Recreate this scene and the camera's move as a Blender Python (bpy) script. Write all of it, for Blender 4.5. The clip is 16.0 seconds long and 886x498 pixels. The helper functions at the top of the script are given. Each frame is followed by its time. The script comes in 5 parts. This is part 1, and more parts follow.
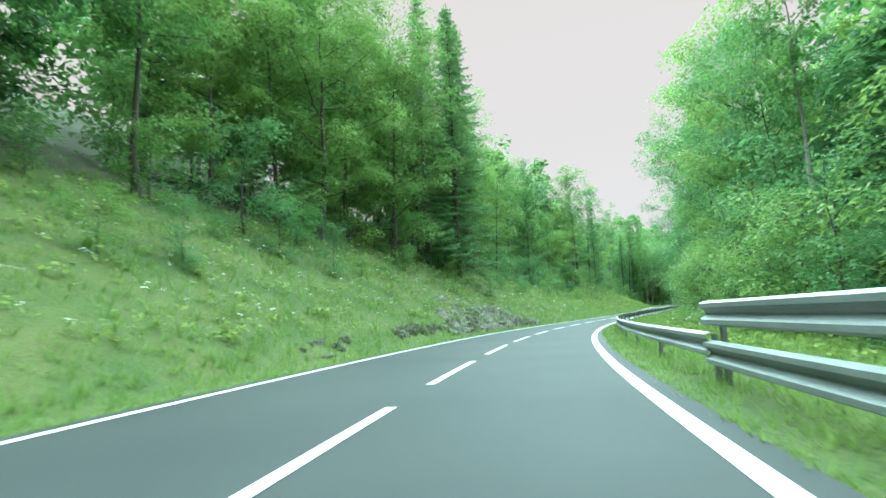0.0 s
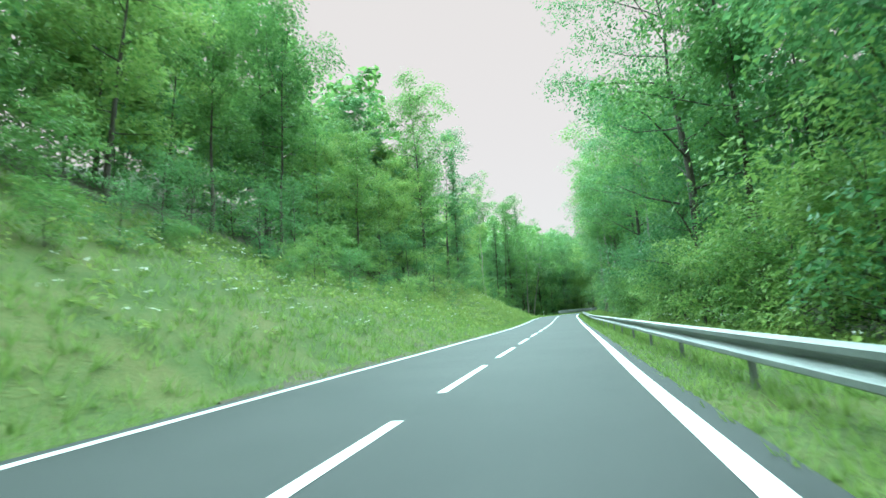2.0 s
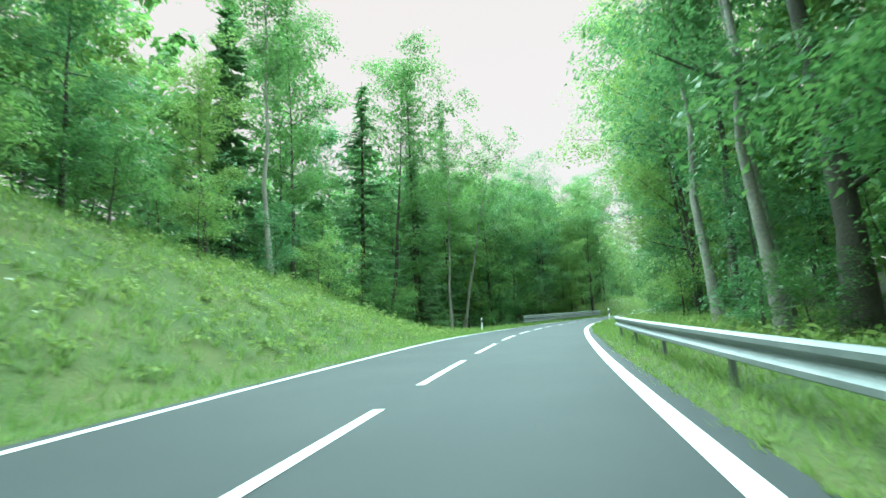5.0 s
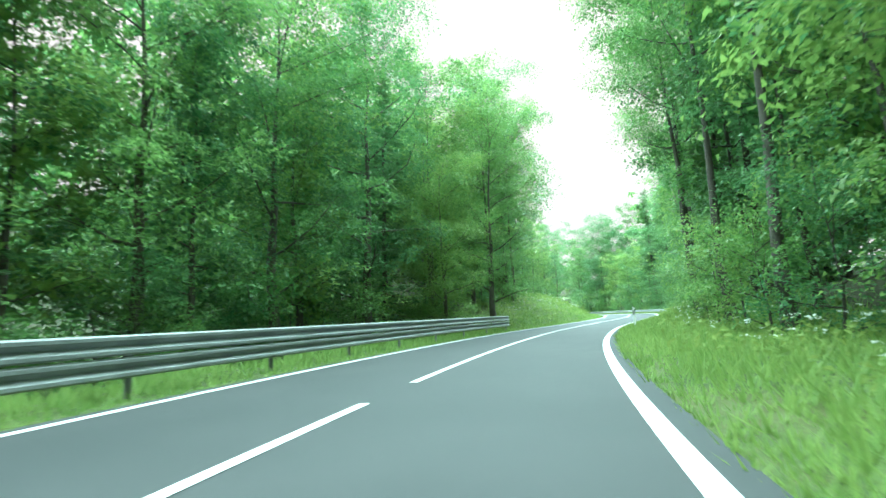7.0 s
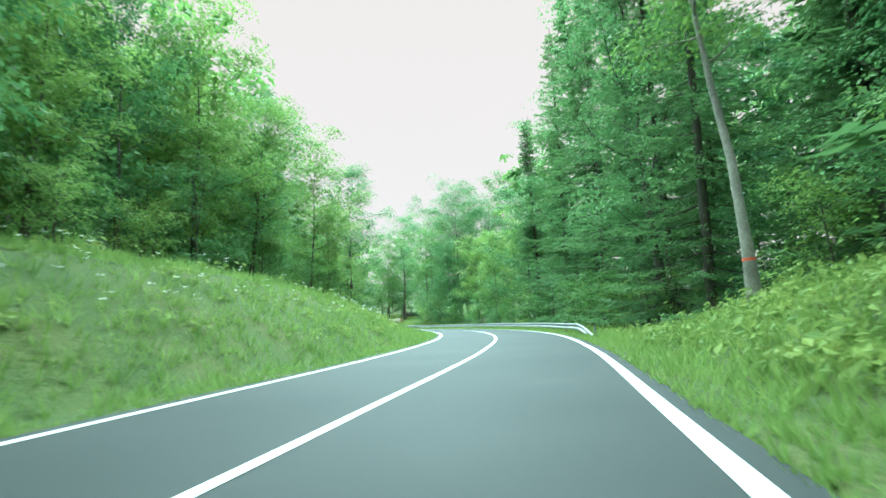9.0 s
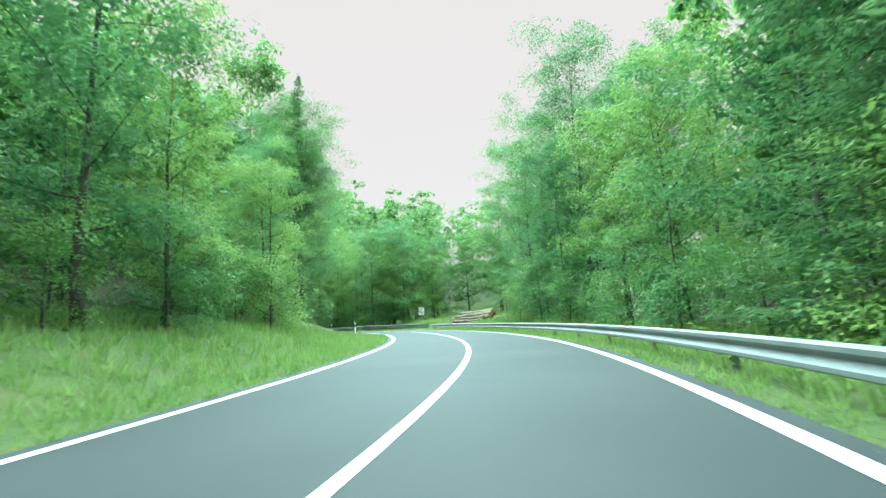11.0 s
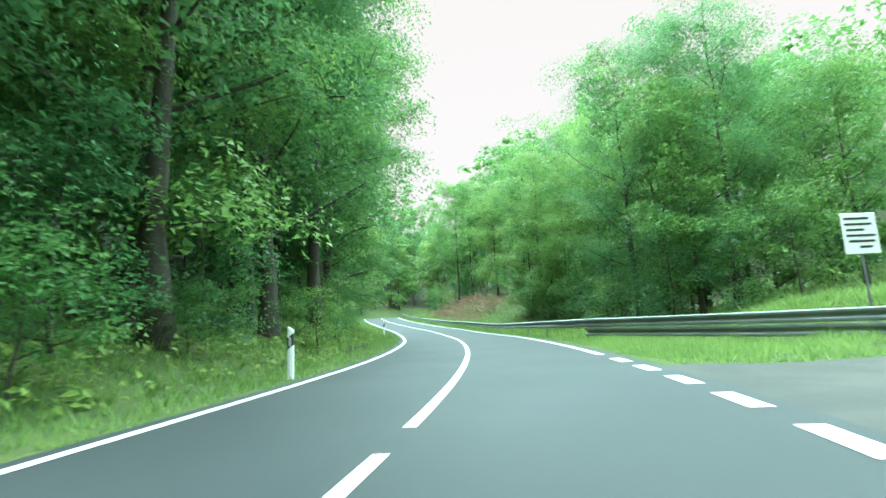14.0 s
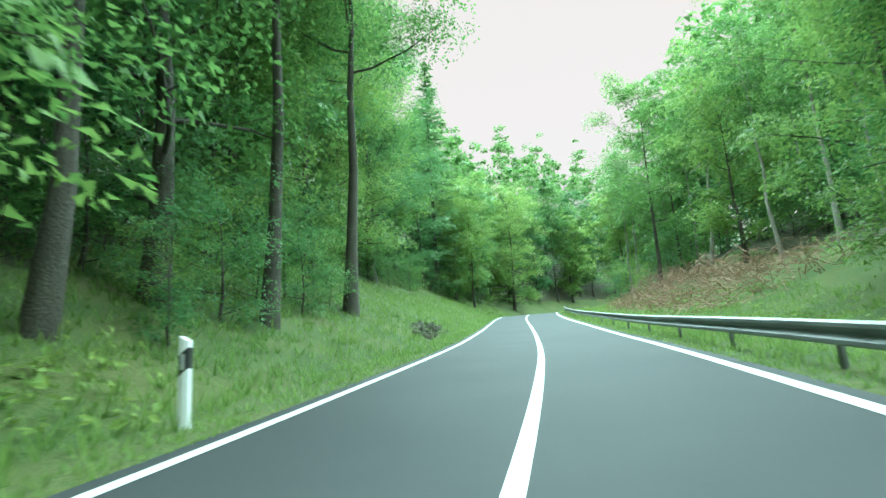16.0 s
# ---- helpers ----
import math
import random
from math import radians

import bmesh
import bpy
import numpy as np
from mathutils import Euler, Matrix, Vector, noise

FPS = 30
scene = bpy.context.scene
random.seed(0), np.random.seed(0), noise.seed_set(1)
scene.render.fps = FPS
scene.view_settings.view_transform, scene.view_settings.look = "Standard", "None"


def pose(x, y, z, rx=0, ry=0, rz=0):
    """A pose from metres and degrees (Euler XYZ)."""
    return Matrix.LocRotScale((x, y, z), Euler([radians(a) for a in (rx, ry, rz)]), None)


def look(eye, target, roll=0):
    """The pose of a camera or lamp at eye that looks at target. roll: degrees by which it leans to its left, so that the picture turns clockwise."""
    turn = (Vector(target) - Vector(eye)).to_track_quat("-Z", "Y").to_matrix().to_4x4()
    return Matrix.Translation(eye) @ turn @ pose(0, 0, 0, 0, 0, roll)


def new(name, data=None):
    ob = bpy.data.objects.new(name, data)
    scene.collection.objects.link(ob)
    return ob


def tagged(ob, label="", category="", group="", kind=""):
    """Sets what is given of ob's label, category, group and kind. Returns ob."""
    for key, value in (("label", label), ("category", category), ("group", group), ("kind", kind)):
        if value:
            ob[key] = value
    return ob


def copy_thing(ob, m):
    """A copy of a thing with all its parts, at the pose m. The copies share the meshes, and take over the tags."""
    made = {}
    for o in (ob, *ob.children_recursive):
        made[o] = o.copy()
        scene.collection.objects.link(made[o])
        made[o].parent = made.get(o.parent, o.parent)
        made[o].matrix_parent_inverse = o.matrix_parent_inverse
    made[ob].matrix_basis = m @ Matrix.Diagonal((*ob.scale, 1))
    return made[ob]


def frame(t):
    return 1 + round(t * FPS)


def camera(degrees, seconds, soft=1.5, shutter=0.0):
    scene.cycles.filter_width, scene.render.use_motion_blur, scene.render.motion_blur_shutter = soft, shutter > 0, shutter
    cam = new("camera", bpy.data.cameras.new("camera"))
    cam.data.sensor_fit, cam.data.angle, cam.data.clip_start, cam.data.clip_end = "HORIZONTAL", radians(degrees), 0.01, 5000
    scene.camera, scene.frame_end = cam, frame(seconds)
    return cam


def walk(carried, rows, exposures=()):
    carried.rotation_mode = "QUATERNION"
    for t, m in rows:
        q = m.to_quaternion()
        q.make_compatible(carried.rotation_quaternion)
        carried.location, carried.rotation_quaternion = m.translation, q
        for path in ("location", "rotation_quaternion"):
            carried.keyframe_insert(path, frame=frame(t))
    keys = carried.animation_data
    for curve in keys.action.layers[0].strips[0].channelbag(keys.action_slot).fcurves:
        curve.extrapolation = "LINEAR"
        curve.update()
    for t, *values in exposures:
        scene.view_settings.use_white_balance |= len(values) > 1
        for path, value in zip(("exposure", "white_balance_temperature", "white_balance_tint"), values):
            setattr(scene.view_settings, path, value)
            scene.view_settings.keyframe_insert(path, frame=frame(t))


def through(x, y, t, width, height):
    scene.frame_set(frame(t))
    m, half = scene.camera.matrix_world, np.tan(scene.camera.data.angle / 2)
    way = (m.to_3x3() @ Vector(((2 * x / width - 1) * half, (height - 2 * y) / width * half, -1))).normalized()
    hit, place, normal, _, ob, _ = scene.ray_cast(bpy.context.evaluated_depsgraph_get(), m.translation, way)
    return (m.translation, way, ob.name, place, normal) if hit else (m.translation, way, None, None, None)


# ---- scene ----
cam = camera(78.16, 16.0, soft=1.5, shutter=0.12)
# seconds, place, heading, tilt, lean
WALK = [
    (0.00, 0.000, 0.000, 0.944, 10.849, 9.131, -2.787),
    (0.25, 0.061, 6.075, 1.139, 9.707, 9.138, -2.566),
    (0.50, 0.252, 12.122, 1.335, 8.263, 9.181, -2.392),
    (0.75, 0.614, 18.135, 1.530, 6.592, 9.261, -2.403),
    (1.00, 1.148, 24.110, 1.726, 4.805, 9.335, -2.593),
    (1.25, 1.881, 30.055, 1.934, 2.895, 9.387, -2.915),
    (1.50, 2.810, 35.979, 2.142, 0.876, 9.449, -3.289),
    (1.75, 3.950, 41.874, 2.350, -0.924, 9.560, -3.652),
    (2.00, 5.244, 47.745, 2.558, -2.205, 9.702, -3.923),
    (2.25, 6.648, 53.591, 2.778, -3.017, 9.820, -4.041),
    (2.50, 8.112, 59.415, 2.999, -3.482, 9.890, -4.054),
    (2.75, 9.609, 65.222, 3.219, -3.713, 9.922, -3.998),
    (3.00, 11.123, 71.018, 3.439, -3.858, 9.949, -3.903),
    (3.25, 12.646, 76.799, 3.664, -3.946, 9.992, -3.770),
    (3.50, 14.172, 82.563, 3.888, -4.011, 10.053, -3.642),
    (3.75, 15.701, 88.311, 4.112, -4.094, 10.126, -3.560),
    (4.00, 17.237, 94.040, 4.336, -4.232, 10.197, -3.518),
    (4.25, 18.783, 99.756, 4.616, -4.315, 10.236, -3.488),
    (4.50, 20.328, 105.466, 4.897, -4.245, 10.219, -3.453),
    (4.75, 21.861, 111.171, 5.177, -4.162, 10.124, -3.418),
    (5.00, 23.391, 116.872, 5.458, -4.211, 9.985, -3.391),
    (5.25, 24.938, 122.565, 5.749, -4.532, 9.828, -3.377),
    (5.50, 26.533, 128.246, 6.041, -5.223, 9.667, -3.377),
    (5.75, 28.218, 133.901, 6.332, -6.249, 9.521, -3.375),
    (6.00, 30.011, 139.524, 6.624, -7.523, 9.419, -3.347),
    (6.25, 31.945, 145.100, 6.857, -8.983, 9.406, -3.251),
    (6.50, 34.017, 150.622, 7.091, -10.539, 9.474, -3.077),
    (6.75, 36.254, 156.077, 7.324, -12.325, 9.617, -2.790),
    (7.00, 38.666, 161.453, 7.558, -14.441, 9.800, -2.400),
    (7.25, 41.286, 166.720, 7.823, -16.643, 9.969, -1.979),
    (7.50, 44.082, 171.875, 8.089, -18.676, 10.057, -1.654),
    (7.75, 47.050, 176.910, 8.354, -20.571, 10.050, -1.552),
    (8.00, 50.164, 181.837, 8.619, -22.381, 10.028, -1.649),
    (8.25, 53.417, 186.635, 8.881, -24.128, 10.068, -1.844),
    (8.50, 56.786, 191.305, 9.144, -25.841, 10.170, -1.993),
    (8.75, 60.261, 195.845, 9.406, -27.176, 10.255, -2.057),
    (9.00, 63.787, 200.295, 9.668, -27.852, 10.258, -2.091),
    (9.25, 67.307, 204.685, 9.936, -27.794, 10.175, -2.170),
    (9.50, 70.763, 209.056, 10.204, -27.045, 10.062, -2.305),
    (9.75, 74.092, 213.447, 10.471, -25.521, 9.970, -2.455),
    (10.00, 77.247, 217.897, 10.739, -23.254, 9.917, -2.590),
    (10.25, 80.155, 222.435, 10.999, -20.419, 9.889, -2.706),
    (10.50, 82.802, 227.059, 11.258, -17.271, 9.866, -2.810),
    (10.75, 85.142, 231.768, 11.518, -14.020, 9.858, -2.910),
    (11.00, 87.202, 236.537, 11.777, -10.886, 9.871, -3.019),
    (11.25, 88.971, 241.350, 12.000, -7.928, 9.912, -3.151),
    (11.50, 90.490, 246.183, 12.224, -5.177, 9.967, -3.307),
    (11.75, 91.755, 251.018, 12.447, -2.550, 10.018, -3.433),
    (12.00, 92.794, 255.843, 12.670, 0.053, 10.053, -3.460),
    (12.25, 93.594, 260.653, 12.880, 2.670, 10.064, -3.345),
    (12.50, 94.175, 265.447, 13.090, 5.334, 10.050, -3.152),
    (12.75, 94.520, 270.211, 13.299, 7.977, 10.009, -2.946),
    (13.00, 94.655, 274.939, 13.509, 10.537, 9.954, -2.756),
    (13.25, 94.574, 279.638, 13.707, 13.036, 9.880, -2.645),
    (13.50, 94.298, 284.320, 13.905, 15.503, 9.784, -2.693),
    (13.75, 93.813, 288.977, 14.104, 18.024, 9.669, -2.917),
    (14.00, 93.127, 293.600, 14.302, 20.675, 9.559, -3.162),
    (14.25, 92.213, 298.191, 14.454, 23.439, 9.508, -3.273),
    (14.50, 91.079, 302.756, 14.606, 26.284, 9.538, -3.248),
    (14.75, 89.703, 307.279, 14.757, 29.104, 9.645, -3.212),
    (15.00, 88.113, 311.756, 14.909, 31.797, 9.779, -3.268),
    (15.25, 86.303, 316.175, 15.095, 34.307, 9.927, -3.446),
    (15.50, 84.308, 320.537, 15.281, 36.605, 10.105, -3.698),
    (15.75, 82.135, 324.840, 15.466, 38.539, 10.318, -3.956),
    (16.00, 79.829, 329.098, 15.652, 40.013, 10.512, -4.151),
]
walk(cam, [(t, pose(x, y, z, 0, 0, turn) @ pose(0, 0, 0, 90 + tilt) @ pose(0, 0, 0, 0, 0, lean))
           for t, x, y, z, turn, tilt, lean in WALK],
     exposures=[(t, stops + 0.1, 4900, -28) for t, stops in ((0.0, 2.56), (1.0, 2.62), (3.0, 2.56), (4.2, 2.54), (6.2, 3.12), (7.2, 3.12), (8.0, 2.76), (8.6, 2.72), (9.2, 2.72), (11.3, 2.66),
                                                      (13.0, 2.74), (14.5, 2.88), (16.0, 2.74))])

# ---- overcast daylight ----
world = bpy.data.worlds.new("overcast_sky")
scene.world = world
world.use_nodes = True
wn, wl_ = world.node_tree.nodes, world.node_tree.links
sky = wn.new("ShaderNodeTexSky")
sky.sky_type, sky.sun_disc = "NISHITA", False
sky.sun_elevation, sky.sun_rotation = radians(52), radians(200)
cloud = wn.new("ShaderNodeMixRGB")
cloud.inputs[0].default_value = 0.97
cloud.inputs[2].default_value = (1.68, 1.09, 0.99, 1)
wl_.new(sky.outputs[0], cloud.inputs[1])
wl_.new(cloud.outputs[0], wn["Background"].inputs[0])
wn["Background"].inputs[1].default_value = 0.10
sun = new("sun", bpy.data.lights.new("sun", "SUN"))
sun.data.energy, sun.data.angle, sun.data.color = 3.2, radians(115), (1, 0.985, 0.95)
sun.matrix_world = look((0, 0, 60), (0.12 * 40, -0.38 * 40, 10))


# ---- materials ----
def material(name, rough=0.8, metal=0.0):
    m = bpy.data.materials.new(name)
    m.use_nodes = True
    n = m.node_tree.nodes
    b = n["Principled BSDF"]
    b.inputs["Roughness"].default_value, b.inputs["Metallic"].default_value = rough, metal
    return m, n, m.node_tree.links, b


def ramp_of(n, stops):
    r = n.new("ShaderNodeValToRGB")
    e = r.color_ramp.elements
    while len(e) < len(stops):
        e.new(0.5)
    for k, (p, c) in zip(e, stops):
        k.position, k.color = p, (*c, 1)
    return r


def textured(name, stops, size=3.0, fine=60.0, rough=0.85, metal=0.0, bump=0.3, depth=0.02, spread=0.45):
    """A surface whose colour wanders through the stops at two sizes (features a metre, and fine ones), with relief."""
    m, n, l, b = material(name, rough, metal)
    co = n.new("ShaderNodeTexCoord")
    a, f, mix = n.new("ShaderNodeTexNoise"), n.new("ShaderNodeTexNoise"), n.new("ShaderNodeMix")
    a.inputs["Scale"].default_value, a.inputs["Detail"].default_value = size, 5
    f.inputs["Scale"].default_value, f.inputs["Detail"].default_value = fine, 4
    mix.inputs[0].default_value = spread
    l.new(co.outputs["Object"], a.inputs["Vector"])
    l.new(co.outputs["Object"], f.inputs["Vector"])
    l.new(a.outputs[0], mix.inputs[2])
    l.new(f.outputs[0], mix.inputs[3])
    r = ramp_of(n, stops)
    l.new(mix.outputs[0], r.inputs[0])
    l.new(r.outputs[0], b.inputs["Base Color"])
    bp = n.new("ShaderNodeBump")
    bp.inputs["Strength"].default_value, bp.inputs["Distance"].default_value = bump, depth
    l.new(f.outputs[0], bp.inputs["Height"])
    l.new(bp.outputs[0], b.inputs["Normal"])
    return m


def leafy(name, dark, light, shine=0.45, through=0.35):
    """Leaves: every leaf of its own shade, light falling partly through."""
    m, n, l, b = material(name, shine)
    geo, info, co = n.new("ShaderNodeNewGeometry"), n.new("ShaderNodeObjectInfo"), n.new("ShaderNodeTexCoord")
    patch = n.new("ShaderNodeTexNoise")
    patch.inputs["Scale"].default_value, patch.inputs["Detail"].default_value = 0.55, 3
    l.new(co.outputs["Object"], patch.inputs["Vector"])
    single, mix = n.new("ShaderNodeMix"), n.new("ShaderNodeMix")
    single.inputs[0].default_value, mix.inputs[0].default_value = 0.45, 0.5
    l.new(geo.outputs["Random Per Island"], single.inputs[2])
    l.new(info.outputs["Random"], single.inputs[3])
    l.new(single.outputs[0], mix.inputs[2])
    l.new(patch.outputs[0], mix.inputs[3])
    r = ramp_of(n, [(0.22, dark), (0.78, light)])
    l.new(mix.outputs[0], r.inputs[0])
    l.new(r.outputs[0], b.inputs["Base Color"])
    b.inputs["Specular IOR Level"].default_value = 0.3
    t, add, out = n.new("ShaderNodeBsdfTranslucent"), n.new("ShaderNodeMixShader"), n["Material Output"]
    add.inputs[0].default_value = through
    hue = n.new("ShaderNodeHueSaturation")
    hue.inputs["Hue"].default_value, hue.inputs["Saturation"].default_value, hue.inputs["Value"].default_value = 0.495, 0.9, 1.45
    l.new(r.outputs[0], hue.inputs["Color"])
    l.new(hue.outputs[0], t.inputs["Color"])
    l.new(b.outputs[0], add.inputs[1])
    l.new(t.outputs[0], add.inputs[2])
    l.new(add.outputs[0], out.inputs["Surface"])
    return m


ASPHALT = textured("asphalt", [(0.25, (0.022, 0.025, 0.026)), (0.5, (0.033, 0.036, 0.037)), (0.75, (0.050, 0.052, 0.053))], 0.35, 140, 0.74, bump=0.25, depth=0.01)
ASPHALT.node_tree.nodes["Principled BSDF"].inputs["Specular IOR Level"].default_value = 0.32
WORN = textured("worn_lane", [(0.3, (0.030, 0.029, 0.026)), (0.5, (0.047, 0.044, 0.038)), (0.7, (0.078, 0.071, 0.058))], 0.7, 45, 0.88, bump=0.5)
PAINT = textured("road_paint", [(0.25, (0.30, 0.30, 0.285)), (0.42, (0.52, 0.52, 0.495)), (0.65, (0.64, 0.64, 0.615))], 2.0, 60, 0.6, bump=0.1)
SOIL = textured("meadow_turf", [(0.25, (0.028, 0.052, 0.009)), (0.45, (0.058, 0.088, 0.015)), (0.6, (0.090, 0.105, 0.024)), (0.75, (0.125, 0.115, 0.045))], 0.5, 14, 0.95, bump=0.8, depth=0.1)
LITTER = textured("leaf_litter", [(0.2, (0.028, 0.026, 0.014)), (0.5, (0.05, 0.055, 0.022)), (0.8, (0.10, 0.085, 0.05))], 0.8, 16, 0.95, bump=0.8, depth=0.08)
ZINC = textured("galvanised_steel", [(0.25, (0.15, 0.162, 0.16)), (0.5, (0.225, 0.238, 0.235)), (0.8, (0.33, 0.345, 0.34))], 1.1, 30, 0.52, 0.4, 0.08)
ZINC_DULL = textured("weathered_steel", [(0.2, (0.12, 0.125, 0.125)), (0.8, (0.25, 0.255, 0.25))], 2.5, 45, 0.6, 0.5, 0.1)
BARK = textured("bark", [(0.25, (0.026, 0.023, 0.017)), (0.5, (0.055, 0.050, 0.036)), (0.8, (0.115, 0.105, 0.078))], 1.2, 22, 0.9, bump=0.9, depth=0.03)
BARK_PALE = textured("pale_bark", [(0.3, (0.10, 0.095, 0.075)), (0.7, (0.30, 0.285, 0.24))], 1.2, 16, 0.85, bump=0.5, depth=0.02)
STONE = textured("limestone", [(0.28, (0.030, 0.042, 0.014)), (0.42, (0.065, 0.075, 0.036)), (0.52, (0.13, 0.125, 0.095)), (0.75, (0.27, 0.25, 0.205))], 2.6, 16, 0.9, bump=1.0, depth=0.06)
WHITE = textured("white_plastic", [(0.2, (0.70, 0.71, 0.70)), (0.7, (0.83, 0.83, 0.82))], 3, 30, 0.45, bump=0.03)
BLACK = textured("black_plastic", [(0.2, (0.012, 0.012, 0.013)), (0.8, (0.03, 0.03, 0.03))], 3, 30, 0.5, bump=0.03)
GLASSY = textured("reflector", [(0.2, (0.55, 0.56, 0.55)), (0.8, (0.75, 0.75, 0.74))], 30, 90, 0.15, 0.4, 0.2)
CUT_WOOD = textured("cut_wood", [(0.2, (0.30, 0.19, 0.10)), (0.8, (0.58, 0.43, 0.26))], 5, 30, 0.85, bump=0.3)
LOG_BARK = textured("log_bark", [(0.33, (0.045, 0.036, 0.024)), (0.43, (0.11, 0.088, 0.06)), (0.48, (0.30, 0.255, 0.185)), (0.55, (0.13, 0.105, 0.07)), (0.62, (0.34, 0.29, 0.21)), (0.75, (0.46, 0.40, 0.30))], 1.3, 7, 0.9, bump=1.0, depth=0.03)
BRUSH = textured("dead_wood", [(0.2, (0.12, 0.065, 0.04)), (0.5, (0.26, 0.165, 0.11)), (0.8, (0.42, 0.31, 0.23))], 2, 20, 0.9, bump=0.4)
ORANGE = textured("marking_paint", [(0.2, (0.42, 0.05, 0.02)), (0.8, (0.62, 0.10, 0.04))], 6, 30, 0.7, bump=0.1)
LEAF = leafy("beech_leaves", (0.042, 0.112, 0.022), (0.165, 0.275, 0.055), 0.5, 0.45)
LEAF_LIGHT = leafy("maple_leaves", (0.070, 0.155, 0.024), (0.238, 0.335, 0.064), 0.5, 0.42)
LEAF_BLUE = leafy("elm_leaves", (0.038, 0.108, 0.032), (0.135, 0.245, 0.070), 0.5, 0.45)
NEEDLE = leafy("spruce_needles", (0.044, 0.108, 0.032), (0.145, 0.235, 0.070), 0.6, 0.38)
GRASS = leafy("grass_blades", (0.085, 0.160, 0.024), (0.230, 0.310, 0.068), 0.6, 0.45)
FLOWER = leafy("white_umbels", (0.55, 0.57, 0.5), (0.8, 0.8, 0.74), 0.7, 0.3)
HERB = leafy("meadow_herbs", (0.055, 0.125, 0.016), (0.24, 0.30, 0.06), 0.6, 0.35)

# ---- the road's line ----
# the road's middle line, a station every STEP metres from START
STEP, START = 11.0, -55.0
AXIS_X = [
    3.61, 1.81, 0.37, -0.71, -1.42, -1.77, -1.78, -1.21, 0.22, 2.47, 5.13, 7.90, 10.70, 13.51,
    16.31, 19.09, 21.80, 24.57, 27.67, 31.26, 35.42, 40.26, 45.75, 51.86, 58.50, 65.47, 72.37, 78.72,
    84.07, 88.22, 91.15, 92.83, 93.32, 92.80, 91.11, 88.23, 84.40, 79.79, 74.52, 68.82, 62.93, 56.97,
    51.11, 45.69, 40.92, 37.15, 34.45, 32.86, 32.44, 33.24, 35.31, 38.70, 43.47, 49.67, 57.36,
]
AXIS_Y = [
    -54.92, -43.95, -32.97, -21.99, -11.00, 0.00, 11.00, 21.98, 32.89, 43.65, 54.32, 64.97, 75.61, 86.24,
    96.88, 107.52, 118.18, 128.83, 139.38, 149.78, 159.96, 169.84, 179.36, 188.51, 197.28, 205.79, 214.35, 223.33,
    232.93, 243.11, 253.71, 264.57, 275.55, 286.54, 297.40, 308.01, 318.32, 328.31, 337.96, 347.37, 356.66, 365.90,
    375.21, 384.78, 394.69, 405.02, 415.68, 426.59, 437.63, 448.73, 459.79, 470.70, 481.39, 491.74, 501.68,
]
AXIS_Z = [
    -1.76, -1.41, -1.06, -0.71, -0.35, 0.00, 0.35, 0.71, 1.08, 1.46, 1.85, 2.25, 2.66, 3.07,
    3.51, 4.03, 4.56, 5.10, 5.64, 6.08, 6.51, 6.98, 7.47, 7.97, 8.46, 8.98, 9.51, 10.06,
    10.60, 11.12, 11.62, 12.10, 12.59, 13.06, 13.49, 13.85, 14.26, 14.68, 15.27, 15.88, 16.61, 17.39,
    18.25, 19.06, 19.39, 19.72, 20.05, 20.38, 20.71, 21.04, 21.37, 21.70, 22.03, 22.36, 22.69,
]
LANE_LEFT = [
    3.47, 3.47, 3.47, 3.47, 3.47, 3.47, 3.24, 3.03, 2.99, 3.05, 3.03, 2.95, 2.90, 2.91,
    2.95, 3.01, 3.04, 3.07, 3.13, 3.19, 3.23, 3.21, 3.14, 3.07, 3.00, 2.94, 2.94, 3.00,
    3.08, 3.15, 3.14, 3.02, 2.92, 3.02, 2.97, 2.76, 2.69, 2.79, 2.87, 2.88, 2.89, 2.91,
    2.93, 2.96, 2.99, 3.00, 3.00, 3.00, 3.00, 3.00, 3.00, 3.00, 3.00, 3.00, 3.00,
]
LANE_RIGHT = [
    2.92, 2.92, 2.92, 2.92, 2.92, 2.92, 2.80, 2.76, 2.69, 2.63, 2.64, 2.69, 2.70, 2.68,
    2.68, 2.70, 2.79, 2.90, 2.99, 3.04, 3.07, 3.06, 3.00, 3.01, 3.10, 3.16, 3.16, 3.13,
    3.07, 3.02, 3.04, 3.15, 3.22, 3.23, 3.24, 3.15, 2.95, 2.72, 2.66, 2.77, 2.89, 2.99,
    3.06, 3.09, 3.10, 3.10, 3.10, 3.10, 3.10, 3.10, 3.10, 3.10, 3.10, 3.10, 3.10,
]


def spline(values, s):
    """The smooth curve through the stations' values at the distances s."""
    v = np.asarray(values)
    q = np.clip((np.asarray(s, float) - START) / STEP, 0, len(v) - 1.0001)
    i = q.astype(int)
    f = q - i
    a, b, c, d = v[np.clip(i - 1, 0, None)], v[i], v[i + 1], v[np.clip(i + 2, None, len(v) - 1)]
    return b + 0.5 * f * (c - a + f * (2 * a - 5 * b + 4 * c - d + f * (3 * (b - c) + d - a)))


S_END = START + STEP * (len(AXIS_X) - 1)


def way(s):
    """Heading of the road at s: along x, along y."""
    dx, dy = spline(AXIS_X, s + 0.5) - spline(AXIS_X, s - 0.5), spline(AXIS_Y, s + 0.5) - spline(AXIS_Y, s - 0.5)
    n = np.hypot(dx, dy)
    return dx / n, dy / n


